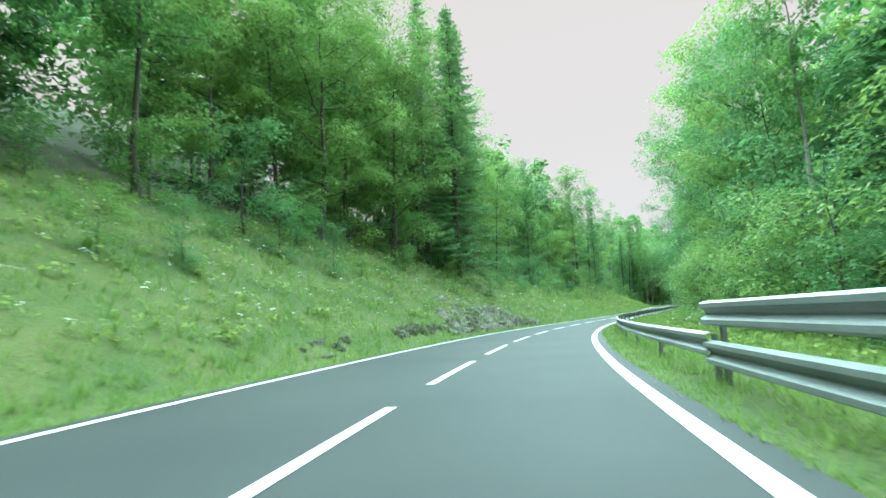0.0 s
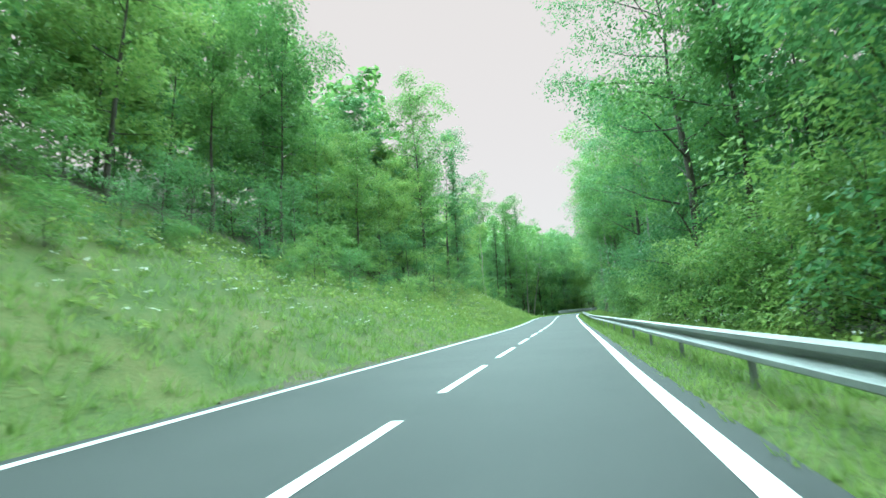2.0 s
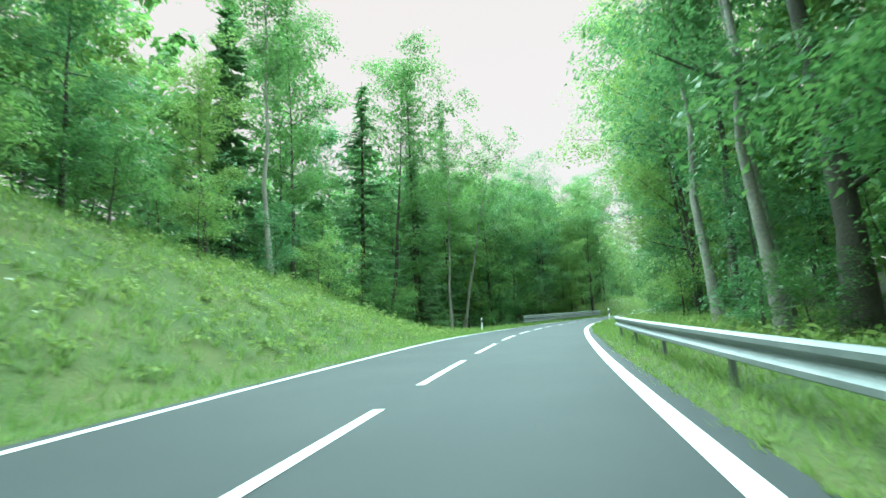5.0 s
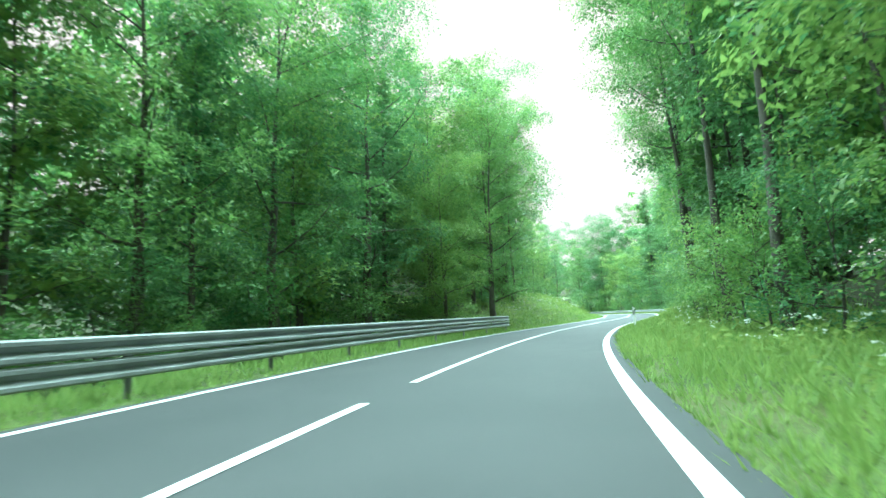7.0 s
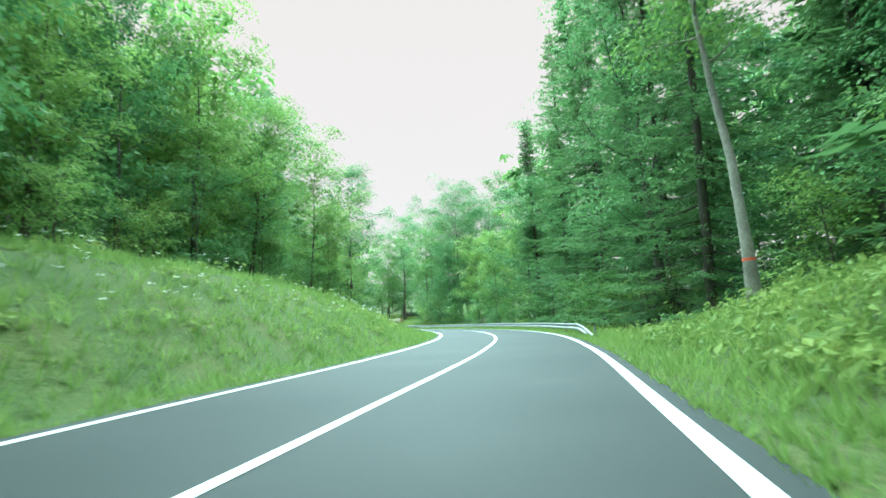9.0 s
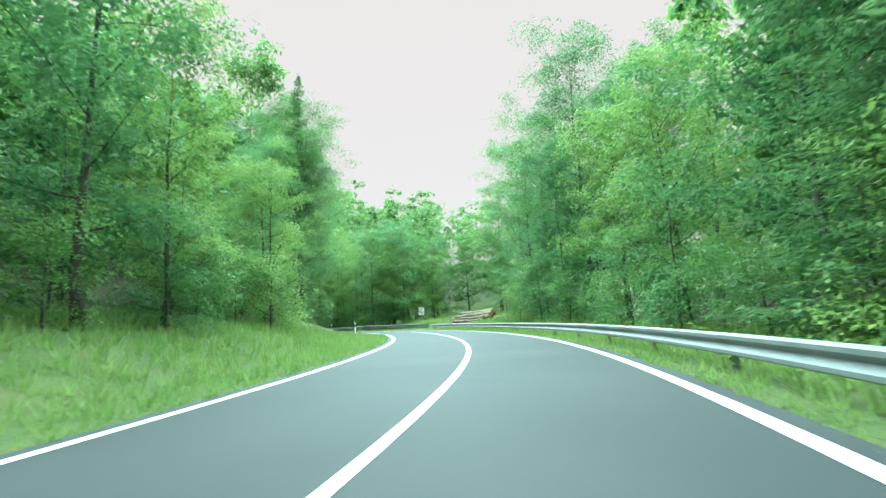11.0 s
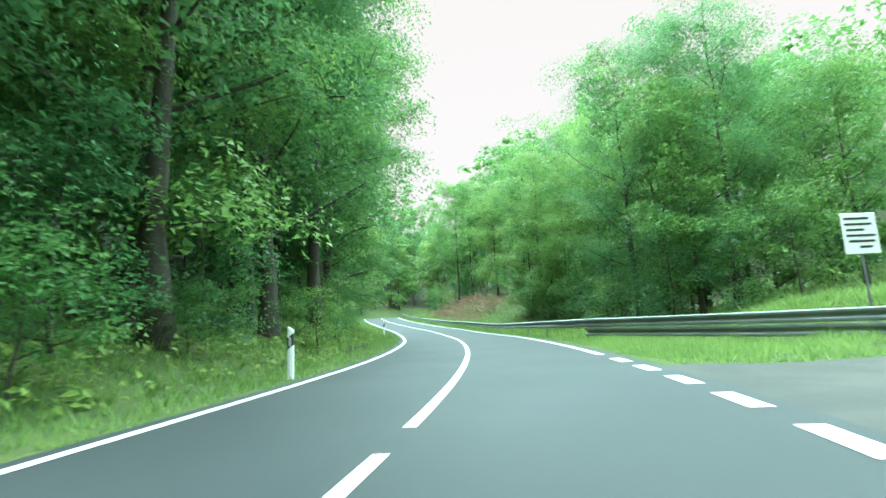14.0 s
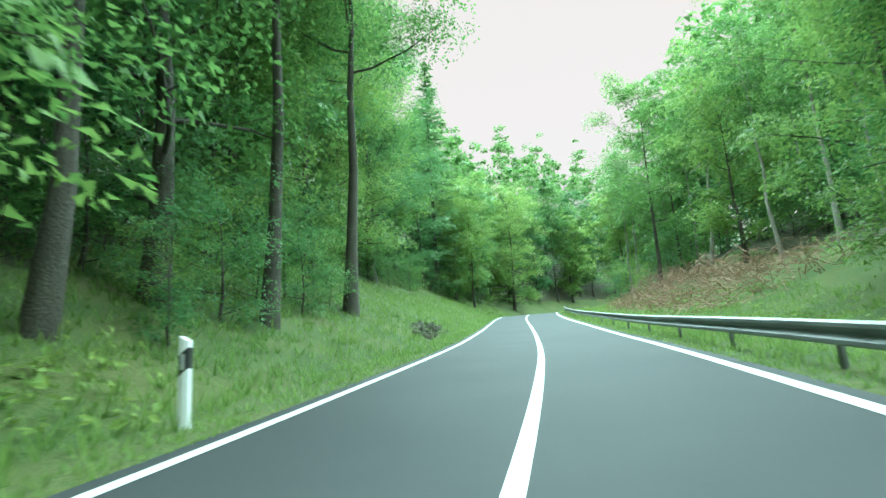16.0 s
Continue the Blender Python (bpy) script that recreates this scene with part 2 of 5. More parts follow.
def road_xy(s, d):
    s = np.clip(np.asarray(s, float), START + 1, S_END - 1)
    tx, ty = way(s)
    return spline(AXIS_X, s) + ty * d, spline(AXIS_Y, s) - tx * d


def heading(s):
    tx, ty = way(float(s))
    return math.degrees(math.atan2(-tx, ty))


# banks beside the road: metres along it, flat verge, rise per metre, height where it eases, slope of the hillside beyond
BANK_LEFT = [(-60, 1.2, 0.55, 5.0, 0.45), (0, 1.2, 0.58, 5.2, 0.48), (22, 1.0, 0.72, 5.8, 0.50), (45, 1.0, 0.75, 6.2, 0.50), (60, 1.0, 0.68, 5.6, 0.50),
             (78, 1.2, 0.55, 4.8, 0.45), (98, 1.4, 0.52, 4.0, 0.45), (108, 1.2, 0.78, 6.2, 0.45), (122, 1.3, 0.74, 6.2, 0.42), (136, 1.4, 0.62, 4.8, 0.40), (147, 1.6, 0.50, 3.4, 0.30),
             (160, 3.0, 0.10, 0.5, 0.15), (175, 2.5, -0.15, -1.0, 0.05), (200, 2.5, -0.15, -1.0, 0.05), (210, 1.4, 0.45, 1.8, 0.15), (222, 1.2, 0.70, 3.0, 0.18),
             (240, 1.2, 0.62, 2.7, 0.2), (258, 1.3, 0.35, 1.4, 0.15), (295, 3.0, 0.25, 0.9, 0.2), (312, 1.6, 0.35, 2.0, 0.5), (345, 1.6, 0.40, 2.6, 0.5),
             (362, 1.8, 0.48, 3.2, 0.40), (385, 1.5, 0.55, 4.2, 0.5), (405, 1.6, 0.5, 3.5, 0.85), (445, 1.6, 0.50, 3.6, 0.85), (560, 1.6, 0.50, 3.6, 0.85)]
BANK_RIGHT = [(-60, 1.6, -0.05, -0.4, 0.06), (90, 1.6, -0.06, -0.5, 0.08), (140, 2.2, 0.03, 0.3, 0.10), (190, 2.2, 0.06, 0.5, 0.15),
              (205, 1.3, 0.40, 1.2, 0.1), (228, 1.2, 0.48, 1.5, 0.12), (240, 1.8, -0.05, -0.4, 0.12), (285, 1.8, 0.05, 0.5, 0.22),
              (297, 2.0, 0.25, 1.0, 0.10), (308, 2.2, 0.22, 0.9, 0.07), (312, 2.4, 0.16, 0.6, 0.07), (315, 3.5, 0.03, 0.4, 0.04), (326.4, 3.5, 0.03, 0.4, 0.04), (329.5, 4.6, 0.36, 1.0, 0.08), (336, 2.8, 0.12, 0.6, 0.10), (350, 2.0, -0.08, -0.8, 0.2),
              (370, 4.0, 0.02, 0.1, 0.3), (382, 4.6, 0.30, 0.9, 0.38), (560, 4.0, 0.25, 0.8, 0.4)]


def bank_of(rows, s, e):
    a = np.array(rows, float)
    flat, rise, top, far = (np.interp(s, a[:, 0], a[:, k]) for k in (1, 2, 3, 4))
    u = np.clip(e - flat, 0, None)
    run = np.abs(top) / np.maximum(np.abs(rise), 0.02)
    k = np.clip(u / np.maximum(run, 0.5), 0, None)
    eased = np.minimum(k, 1.0)
    return top * eased + far * np.clip(u - run, 0, 42) - 0.05 * np.clip(e / 1.0, 0, 1)


def ground_h(s, d):
    """Height of the ground above the road's surface."""
    s, d = np.asarray(s, float), np.asarray(d, float)
    wl, wr = spline(LANE_LEFT, s) + 0.3, spline(LANE_RIGHT, s) + 0.3
    h = np.where(d < -wl, bank_of(BANK_LEFT, s, -d - wl), np.where(d > wr, bank_of(BANK_RIGHT, s, d - wr), 0.0))
    e = np.maximum(-d - wl, d - wr)
    x, y = road_xy(s, d)
    rough = np.sin(x * 0.9 + 1.3 * np.sin(y * 0.7)) * np.sin(y * 0.8 + np.sin(x * 0.5)) * 0.10
    rough = rough + np.sin(x * 0.21 + y * 0.13) * np.sin(y * 0.17 - x * 0.11) * 0.5 * np.clip((e - 6) / 10, 0, 1)
    return h + rough * np.clip((e - 0.8) / 3, 0, 1)


def place(s, d, lift=0.0):
    x, y = road_xy(s, d)
    return float(x), float(y), float(spline(AXIS_Z, s) + ground_h(s, d)) + lift


# the wood's edge on each side: metres along, distance of the first trees from the middle line
EDGE_LEFT = [(-40, 14), (20, 14), (45, 13), (75, 14), (95, 13.5), (108, 13), (122, 13), (136, 13.5), (150, 13), (165, 14.5), (177, 12), (186, 10), (203, 9.5), (214, 9.5), (224, 12), (232, 15), (258, 14),
             (268, 10), (285, 10.5), (297, 11), (302, 12.5), (310, 12.5), (315, 9.5), (322, 7.6), (352, 7.5), (360, 10.5), (368, 13), (405, 13.5), (440, 12), (540, 12)]
EDGE_RIGHT = [(-40, 11), (30, 11), (48, 10), (70, 9.2), (100, 8.9), (138, 8.9), (150, 9.4), (190, 9), (205, 9), (235, 8.8), (250, 9.2), (272, 9.0), (285, 8.8), (293, 9), (298, 13), (302, 36), (326, 46), (332, 24), (337, 12),
              (341, 10), (350, 11.2), (368, 11.2), (374, 17), (404, 18), (412, 12), (540, 10)]


# ---- mesh helpers ----
def mesh_from(name, verts, faces, mat, smooth=False):
    me = bpy.data.meshes.new(name)
    verts, faces = np.asarray(verts, np.float32), np.asarray(faces, np.int32)
    k = faces.shape[1]
    me.vertices.add(len(verts))
    me.vertices.foreach_set("co", verts.ravel())
    me.loops.add(faces.size)
    me.loops.foreach_set("vertex_index", faces.ravel())
    me.polygons.add(len(faces))
    me.polygons.foreach_set("loop_start", np.arange(0, faces.size, k, dtype=np.int32))
    me.polygons.foreach_set("use_smooth", np.full(len(faces), smooth))
    me.materials.append(mat)
    me.update(calc_edges=True)
    me.validate()
    return me


def grid_faces(rows, cols):
    i = np.arange((rows - 1) * cols).reshape(rows - 1, cols)[:, :-1].ravel()
    return np.stack([i, i + 1, i + cols + 1, i + cols], 1)


def part(name, data, mat, parent, label=""):
    """One mesh object under a thing or a part; data is a bmesh or a mesh."""
    if isinstance(data, bmesh.types.BMesh):
        me = bpy.data.meshes.new(name)
        data.to_mesh(me)
        data.free()
        me.materials.append(mat)
        data = me
    ob = new(name, data)
    ob.parent = parent
    return tagged(ob, label)


def thing(name, m, label, category, group="", kind=""):
    ob = new(name)
    ob.empty_display_size = 0.2
    ob.matrix_basis = m
    return tagged(ob, label, category, group, kind)


def box(bm, sx, sy, sz, at=(0, 0, 0), bevel=0.0, turn=None):
    g = bmesh.ops.create_cube(bm, size=1)
    m = Matrix.Translation(at) @ (turn or Matrix()) @ Matrix.Diagonal((sx, sy, sz, 1))
    bmesh.ops.transform(bm, matrix=m, verts=g["verts"])
    if bevel:
        es = list({e for v in g["verts"] for e in v.link_edges})
        bmesh.ops.bevel(bm, geom=es, offset=bevel, segments=2, affect="EDGES", profile=0.5)
    return bm


def tube(points, radii, sides=7):
    """Verts and faces of a tapering tube along points."""
    p, r = np.asarray(points, float), np.asarray(radii, float)
    t = np.gradient(p, axis=0)
    t /= np.linalg.norm(t, axis=1)[:, None] + 1e-9
    ref = np.array([0.0, 1.0, 0.0]) if abs(t[0, 2]) > 0.7 else np.array([0.0, 0.0, 1.0])
    u = np.cross(t, ref)
    u /= np.linalg.norm(u, axis=1)[:, None] + 1e-9
    w = np.cross(t, u)
    a = np.linspace(0, 2 * np.pi, sides, endpoint=False)
    v = p[:, None] + r[:, None, None] * (np.cos(a)[None, :, None] * u[:, None] + np.sin(a)[None, :, None] * w[:, None])
    n = len(p)
    f = [(i * sides + j, i * sides + (j + 1) % sides, (i + 1) * sides + (j + 1) % sides, (i + 1) * sides + j)
         for i in range(n - 1) for j in range(sides)]
    return v.reshape(-1, 3), np.array(f)


def merged(pieces):
    vs, fs, k = [], [], 0
    for v, f in pieces:
        vs.append(v)
        fs.append(f + k)
        k += len(v)
    return np.concatenate(vs), np.concatenate(fs)


def leaves(centres, normals, along, length, width, fold=0.12, simple=False):
    """A pointed, slightly folded leaf at each centre; a simple one has three corners."""
    n = normals / (np.linalg.norm(normals, axis=1)[:, None] + 1e-9)
    a = along - (along * n).sum(1)[:, None] * n
    a /= np.linalg.norm(a, axis=1)[:, None] + 1e-9
    b = np.cross(n, a)
    L, W = np.asarray(length)[:, None], np.asarray(width)[:, None]
    if simple:
        v = np.stack([centres + a * L * 0.6 - n * L * 0.12, centres - a * L * 0.45 - b * W * 0.46, centres - a * L * 0.4 + b * W * 0.46], 1)
        return v.reshape(-1, 3), np.arange(len(centres) * 3).reshape(-1, 3)
    v = np.stack([centres - a * L * 0.5, centres + b * W * 0.5 + n * W * fold - a * L * 0.05, centres + a * L * 0.5 - n * L * 0.12,
                  centres - b * W * 0.5 + n * W * fold - a * L * 0.05], 1)
    f = np.arange(len(centres) * 4).reshape(-1, 4)
    return v.reshape(-1, 3), f


# ---- ground, road and markings ----
COLS = [0, 0.12, 0.3, 0.7, 1.2, 1.8, 2.5, 3.3, 4.2, 5.2, 6.4, 7.8, 9.4, 11.2, 13.5, 16, 19, 23, 28, 34, 41, 50, 75, 140, 400, 1500]
s_rows = np.concatenate([[START + 1.5], np.arange(START + 3, S_END - 2, 1.5)])


CHORD = np.array([AXIS_X[-8] - AXIS_X[4], AXIS_Y[-8] - AXIS_Y[4]])
ACROSS = np.array([CHORD[1], -CHORD[0]]) / np.linalg.norm(CHORD)


def lane_mid(d):
    """Where the middle of the side lane meets the distance d from the road's middle line."""
    return 319.6 + 0.25 * (d - 2.4)


def lane_half(d):
    return 3.2 + 2.6 * np.clip(1 - (d - 2.4) / 6.0, 0, 1) ** 2


def ground_sheet():
    rows = []
    for s in s_rows:
        wl, wr = spline(LANE_LEFT, s) + 0.3, spline(LANE_RIGHT, s) + 0.3
        d = np.concatenate([-wl - np.array(COLS[::-1]), [0.0], wr + np.array(COLS)])
        e = np.concatenate([np.array(COLS[::-1]), [0.0], np.array(COLS)])
        near = np.clip(d, -wl - 50, wr + 50)
        x, y = road_xy(np.full(len(d), s), near)
        x, y = x + ACROSS[0] * (d - near), y + ACROSS[1] * (d - near)
        z = spline(AXIS_Z, s) + ground_h(np.full(len(d), s), near)
        z = np.where(e < 0.1, spline(AXIS_Z, s) - 0.09, z)
        z = z - 0.14 * ((np.abs(s - lane_mid(d)) < lane_half(d) - 0.6) & (d > 3.6) & (d < 20.8))
        rows.append(np.stack([x, y, z], 1))
    for end, k in ((0, -1), (-1, 1)):
        tx, ty = CHORD / np.linalg.norm(CHORD)
        for far in (60, 1600):
            r = rows[0 if end == 0 else -1]
            q = r + np.array([tx, ty, 0]) * k * far
            rows.insert(0, q) if end == 0 else rows.append(q)
    v = np.concatenate(rows)
    me = mesh_from("ground", v, grid_faces(len(rows), len(rows[0])), SOIL, True)
    me.materials.append(LITTER)
    n, half = len(rows[0]) - 1, len(COLS)
    s_mid = np.concatenate([[START] * 2, s_rows, [S_END] * 2])[:-1]
    el, er = np.array(EDGE_LEFT, float), np.array(EDGE_RIGHT, float)
    wood = np.zeros((len(rows) - 1, n), np.int32)
    mids = (np.array(COLS[1:]) + np.array(COLS[:-1])) / 2
    for i, q in enumerate(s_mid):
        wood[i, :half - 1] = (mids[::-1] + 3.2 > np.interp(q, el[:, 0], el[:, 1]) + 0.5)
        wood[i, half + 1:] = (mids + 3.2 > np.interp(q, er[:, 0], er[:, 1]) + 0.5) & (not 297 < q < 358)
    me.polygons.foreach_set("material_index", wood.ravel())
    return me


ground = tagged(new("ground", ground_sheet()), "rolling grass and woodland soil rising in banks beside the road", "ground", kind="structure")


def strip(name, s0, s1, left, right, lift, mat, step=1.0, thick=0.0):
    """A band on the road's surface between two offsets, given as functions of the distance."""
    s = np.linspace(s0, s1, max(2, int((s1 - s0) / step) + 1))
    z = spline(AXIS_Z, s) + lift
    a, b = left(s), right(s)
    rows = [(a, z), (b, z)]
    if thick:
        rows = [(a - 0.02, z - thick), (a, z), (b, z), (b + 0.02, z - thick)]
    v = np.stack([np.stack([*road_xy(s, d), zz], 1) for d, zz in rows], 1)
    f = grid_faces(len(s), len(rows))
    return mesh_from(name, v.reshape(-1, 3), f[:, ::-1], mat, False)


road = tagged(new("road", strip("road", START + 2, S_END - 3, lambda s: -spline(LANE_LEFT, s) - 0.32, lambda s: spline(LANE_RIGHT, s) + 0.32,
                                0.0, ASPHALT, 1.5, 0.14)), "two-lane grey asphalt country road, slightly damp", "road", kind="structure")


def marking(name, s0, s1, off, width):
    part(name, strip(name, s0, s1, lambda s: off(s) - width / 2, lambda s: off(s) + width / 2, 0.006, PAINT, 1.0), PAINT, road)


left_line = lambda s: -spline(LANE_LEFT, s)
right_line = lambda s: spline(LANE_RIGHT, s)
middle = lambda s: 0.0 * s
marking("edge_line", START + 3, 299.0, left_line, 0.17)
marking("edge_line", 316.0, S_END - 4, left_line, 0.17)
marking("edge_line", START + 3, 310.5, right_line, 0.18)
marking("edge_line", 328.0, S_END - 4, right_line, 0.18)
PHASE = 2.04
for k in range(-8, 29):
    marking("lane_dash", PHASE + 6 * k, PHASE + 6 * k + 4, middle, 0.14)
marking("centre_line", PHASE + 6 * 29, 305.0, middle, 0.14)
marking("centre_line", 321.0, S_END - 4, middle, 0.14)
for k in range(8):
    marking("lane_dash", 306.0 + 2 * k, 307.0 + 2 * k, middle, 0.14)
for k in range(9):
    marking("lane_dash", 299.8 + 1.8 * k, 300.7 + 1.8 * k, left_line, 0.17)
for k in range(9):
    marking("lane_dash", 311.4 + 1.8 * k, 312.4 + 1.8 * k, right_line, 0.24)


# ---- crash barriers ----
def beam_profile():
    """Across and up, the folded section of a barrier beam, seen from the road."""
    return np.array([(0.0, 0.155), (-0.03, 0.15), (-0.08, 0.125), (-0.08, 0.075), (-0.02, 0.035), (0.0, 0.0), (-0.02, -0.035), (-0.08, -0.075),
                     (-0.08, -0.125), (-0.03, -0.15), (0.0, -0.155), (0.006, -0.15), (-0.02, -0.14), (-0.072, -0.12), (-0.072, -0.08), (0.006, 0.0),
                     (-0.072, 0.08), (-0.072, 0.12), (-0.02, 0.14), (0.006, 0.15)])


def barrier(s0, s1, off, heights, label, spacing=4.0, flare=None, lift=None):
    """A crash barrier beside the road from s0 to s1; side +1 right, -1 left by the sign of its offset."""
    side = 1 if off(s0) > 0 else -1
    top = thing("crash_barrier", pose(*place(s0, off(s0))), label, "crash barrier", "crash barriers along the road")
    inv = top.matrix_basis.inverted()
    prof = beam_profile() * np.array([side, 1])
    for h in heights:
        n = max(1, round((s1 - s0) / 4.0))
        for k in range(n):
            s = np.linspace(s0 + (s1 - s0) * k / n, s0 + (s1 - s0) * (k + 1) / n + 0.12, 4)
            extra = (flare(s) if flare else 0 * s)
            proud = 0.006 * (k % 2)
            v = np.stack([np.stack([*road_xy(s, off(s) + extra + a - side * proud), spline(AXIS_Z, s) + h + b + (lift(s) if lift else 0)], 1) for a, b in prof], 1)
            v = v.reshape(-1, 3) - np.array(top.matrix_basis.translation)
            m = len(prof)
            f = np.array([(i * m + j, i * m + (j + 1) % m, (i + 1) * m + (j + 1) % m, (i + 1) * m + j) for i in range(3) for j in range(m)])
            part("beam", mesh_from("beam", v, f if side < 0 else f[:, ::-1], ZINC), ZINC, top)
    m = max(1, round((s1 - s0) / spacing))
    bm = bmesh.new()
    hp = max(heights) + 0.12 + 0.5
    box(bm, 0.012, 0.10, hp, (0, 0, hp / 2))
    box(bm, 0.05, 0.012, hp, (0.025, 0.045, hp / 2))
    box(bm, 0.05, 0.012, hp, (0.025, -0.045, hp / 2))
    post = bpy.data.meshes.new("post")
    bm.to_mesh(post)
    bm.free()
    post.materials.append(ZINC_DULL)
    for k in range(m + 1):
        s = s0 + 0.2 + (s1 - s0 - 0.4) * k / m
        x, y = road_xy(s, off(s) + (float(flare(np.array([s]))[0]) if flare else 0) + side * 0.06)
        ob = part("post", post, ZINC_DULL, top)
        ob.matrix_basis = inv @ pose(float(x), float(y), float(spline(AXIS_Z, s)) - 0.5, 0, 0, heading(s) + (0 if side > 0 else 180))
    return top


right_rail = lambda s: spline(LANE_RIGHT, s) + 0.95
left_rail = lambda s: -spline(LANE_LEFT, s) - 1.0
barrier(-40, 7.5, right_rail, (0.84, 0.35), "double galvanised steel crash barrier beside the grass verge")
barrier(7.5, 139, right_rail, (0.45,), "galvanised steel crash barrier on short posts along the verge")
barrier(171, 202.4, left_rail, (0.80, 0.46), "double galvanised steel crash barrier before dark woods")
barrier(238, 312.9, right_rail, (0.38,), "galvanised steel crash barrier on posts round the bend",
        flare=lambda s: np.clip((s - 308.8) / 4.0, 0, 1) ** 2 * 0.12, lift=lambda s: -0.42 * np.clip((241.5 - s) / 3.5, 0, 1))
swing = lambda s: np.clip((339 - s) / 12.4, 0, 1) ** 1.35 * 5.3
barrier(326.6, 336, right_rail, (0.62, 0.28), "double galvanised steel crash barrier past the junction", flare=swing)
barrier(336, S_END - 30, right_rail, (0.42,), "galvanised steel crash barrier on posts above a grassy drop", flare=swing, lift=lambda s: np.clip((352 - s) / 16, 0, 1) * 0.20)


# ---- marker posts ----
def marker_post():
    t = thing("marker_post", Matrix(), "white plastic road marker post with a black slanted band", "marker post", "marker posts along the road")
    sec = [(-0.06, -0.045), (0.0, -0.06), (0.06, -0.045), (0.05, 0.05), (-0.05, 0.05)]

    def prism(z0, z1, tilt0, tilt1, grow=1.0):
        b = bmesh.new()
        lo = [b.verts.new((x * grow, y * grow, z0 + tilt0 * x)) for x, y in sec]
        hi = [b.verts.new((x * grow, y * grow, z1 + tilt1 * x)) for x, y in sec]
        b.faces.new(lo[::-1])
        b.faces.new(hi)
        for i in range(5):
            b.faces.new((lo[i], lo[(i + 1) % 5], hi[(i + 1) % 5], hi[i]))
        return b

    part("shaft", prism(-0.3, 0.64, 0, 0.8), WHITE, t)
    part("band", prism(0.64, 0.88, 0.8, 0.8, 1.02), BLACK, t, "black slanted band")
    part("cap", prism(0.88, 1.03, 0.8, -0.6), WHITE, t)
    b = bmesh.new()
    box(b, 0.05, 0.012, 0.18, (0, -0.064, 0.76), 0.003)
    part("reflector", b, GLASSY, t, "clear reflector")
    return t


first_post = marker_post()
first_post.matrix_basis = pose(*place(161.2, 4.1), 0, 0, heading(161.2))
for s, d in ((161.8, -5.4), (199.3, 3.8), (307.2, -4.5), (325.9, -3.5), (358.4, -3.95)):
    copy_thing(first_post, pose(*place(s, d), random.uniform(-0.7, 0.7), random.uniform(-0.8, 0.8), heading(s) + random.uniform(-8, 8)))


# ---- trees ----
def limb(start, way_, length, rise, r0, rng, n=5):
    p = [np.array(start, float)]
    v = np.array(way_, float)
    for k in range(n):
        v = v + rng.normal(0, 0.13, 3) + np.array([0, 0, rise / n])
        v /= np.linalg.norm(v)
        p.append(p[-1] + v * length / n)
    return np.array(p), np.linspace(r0, r0 * 0.2, n + 1)


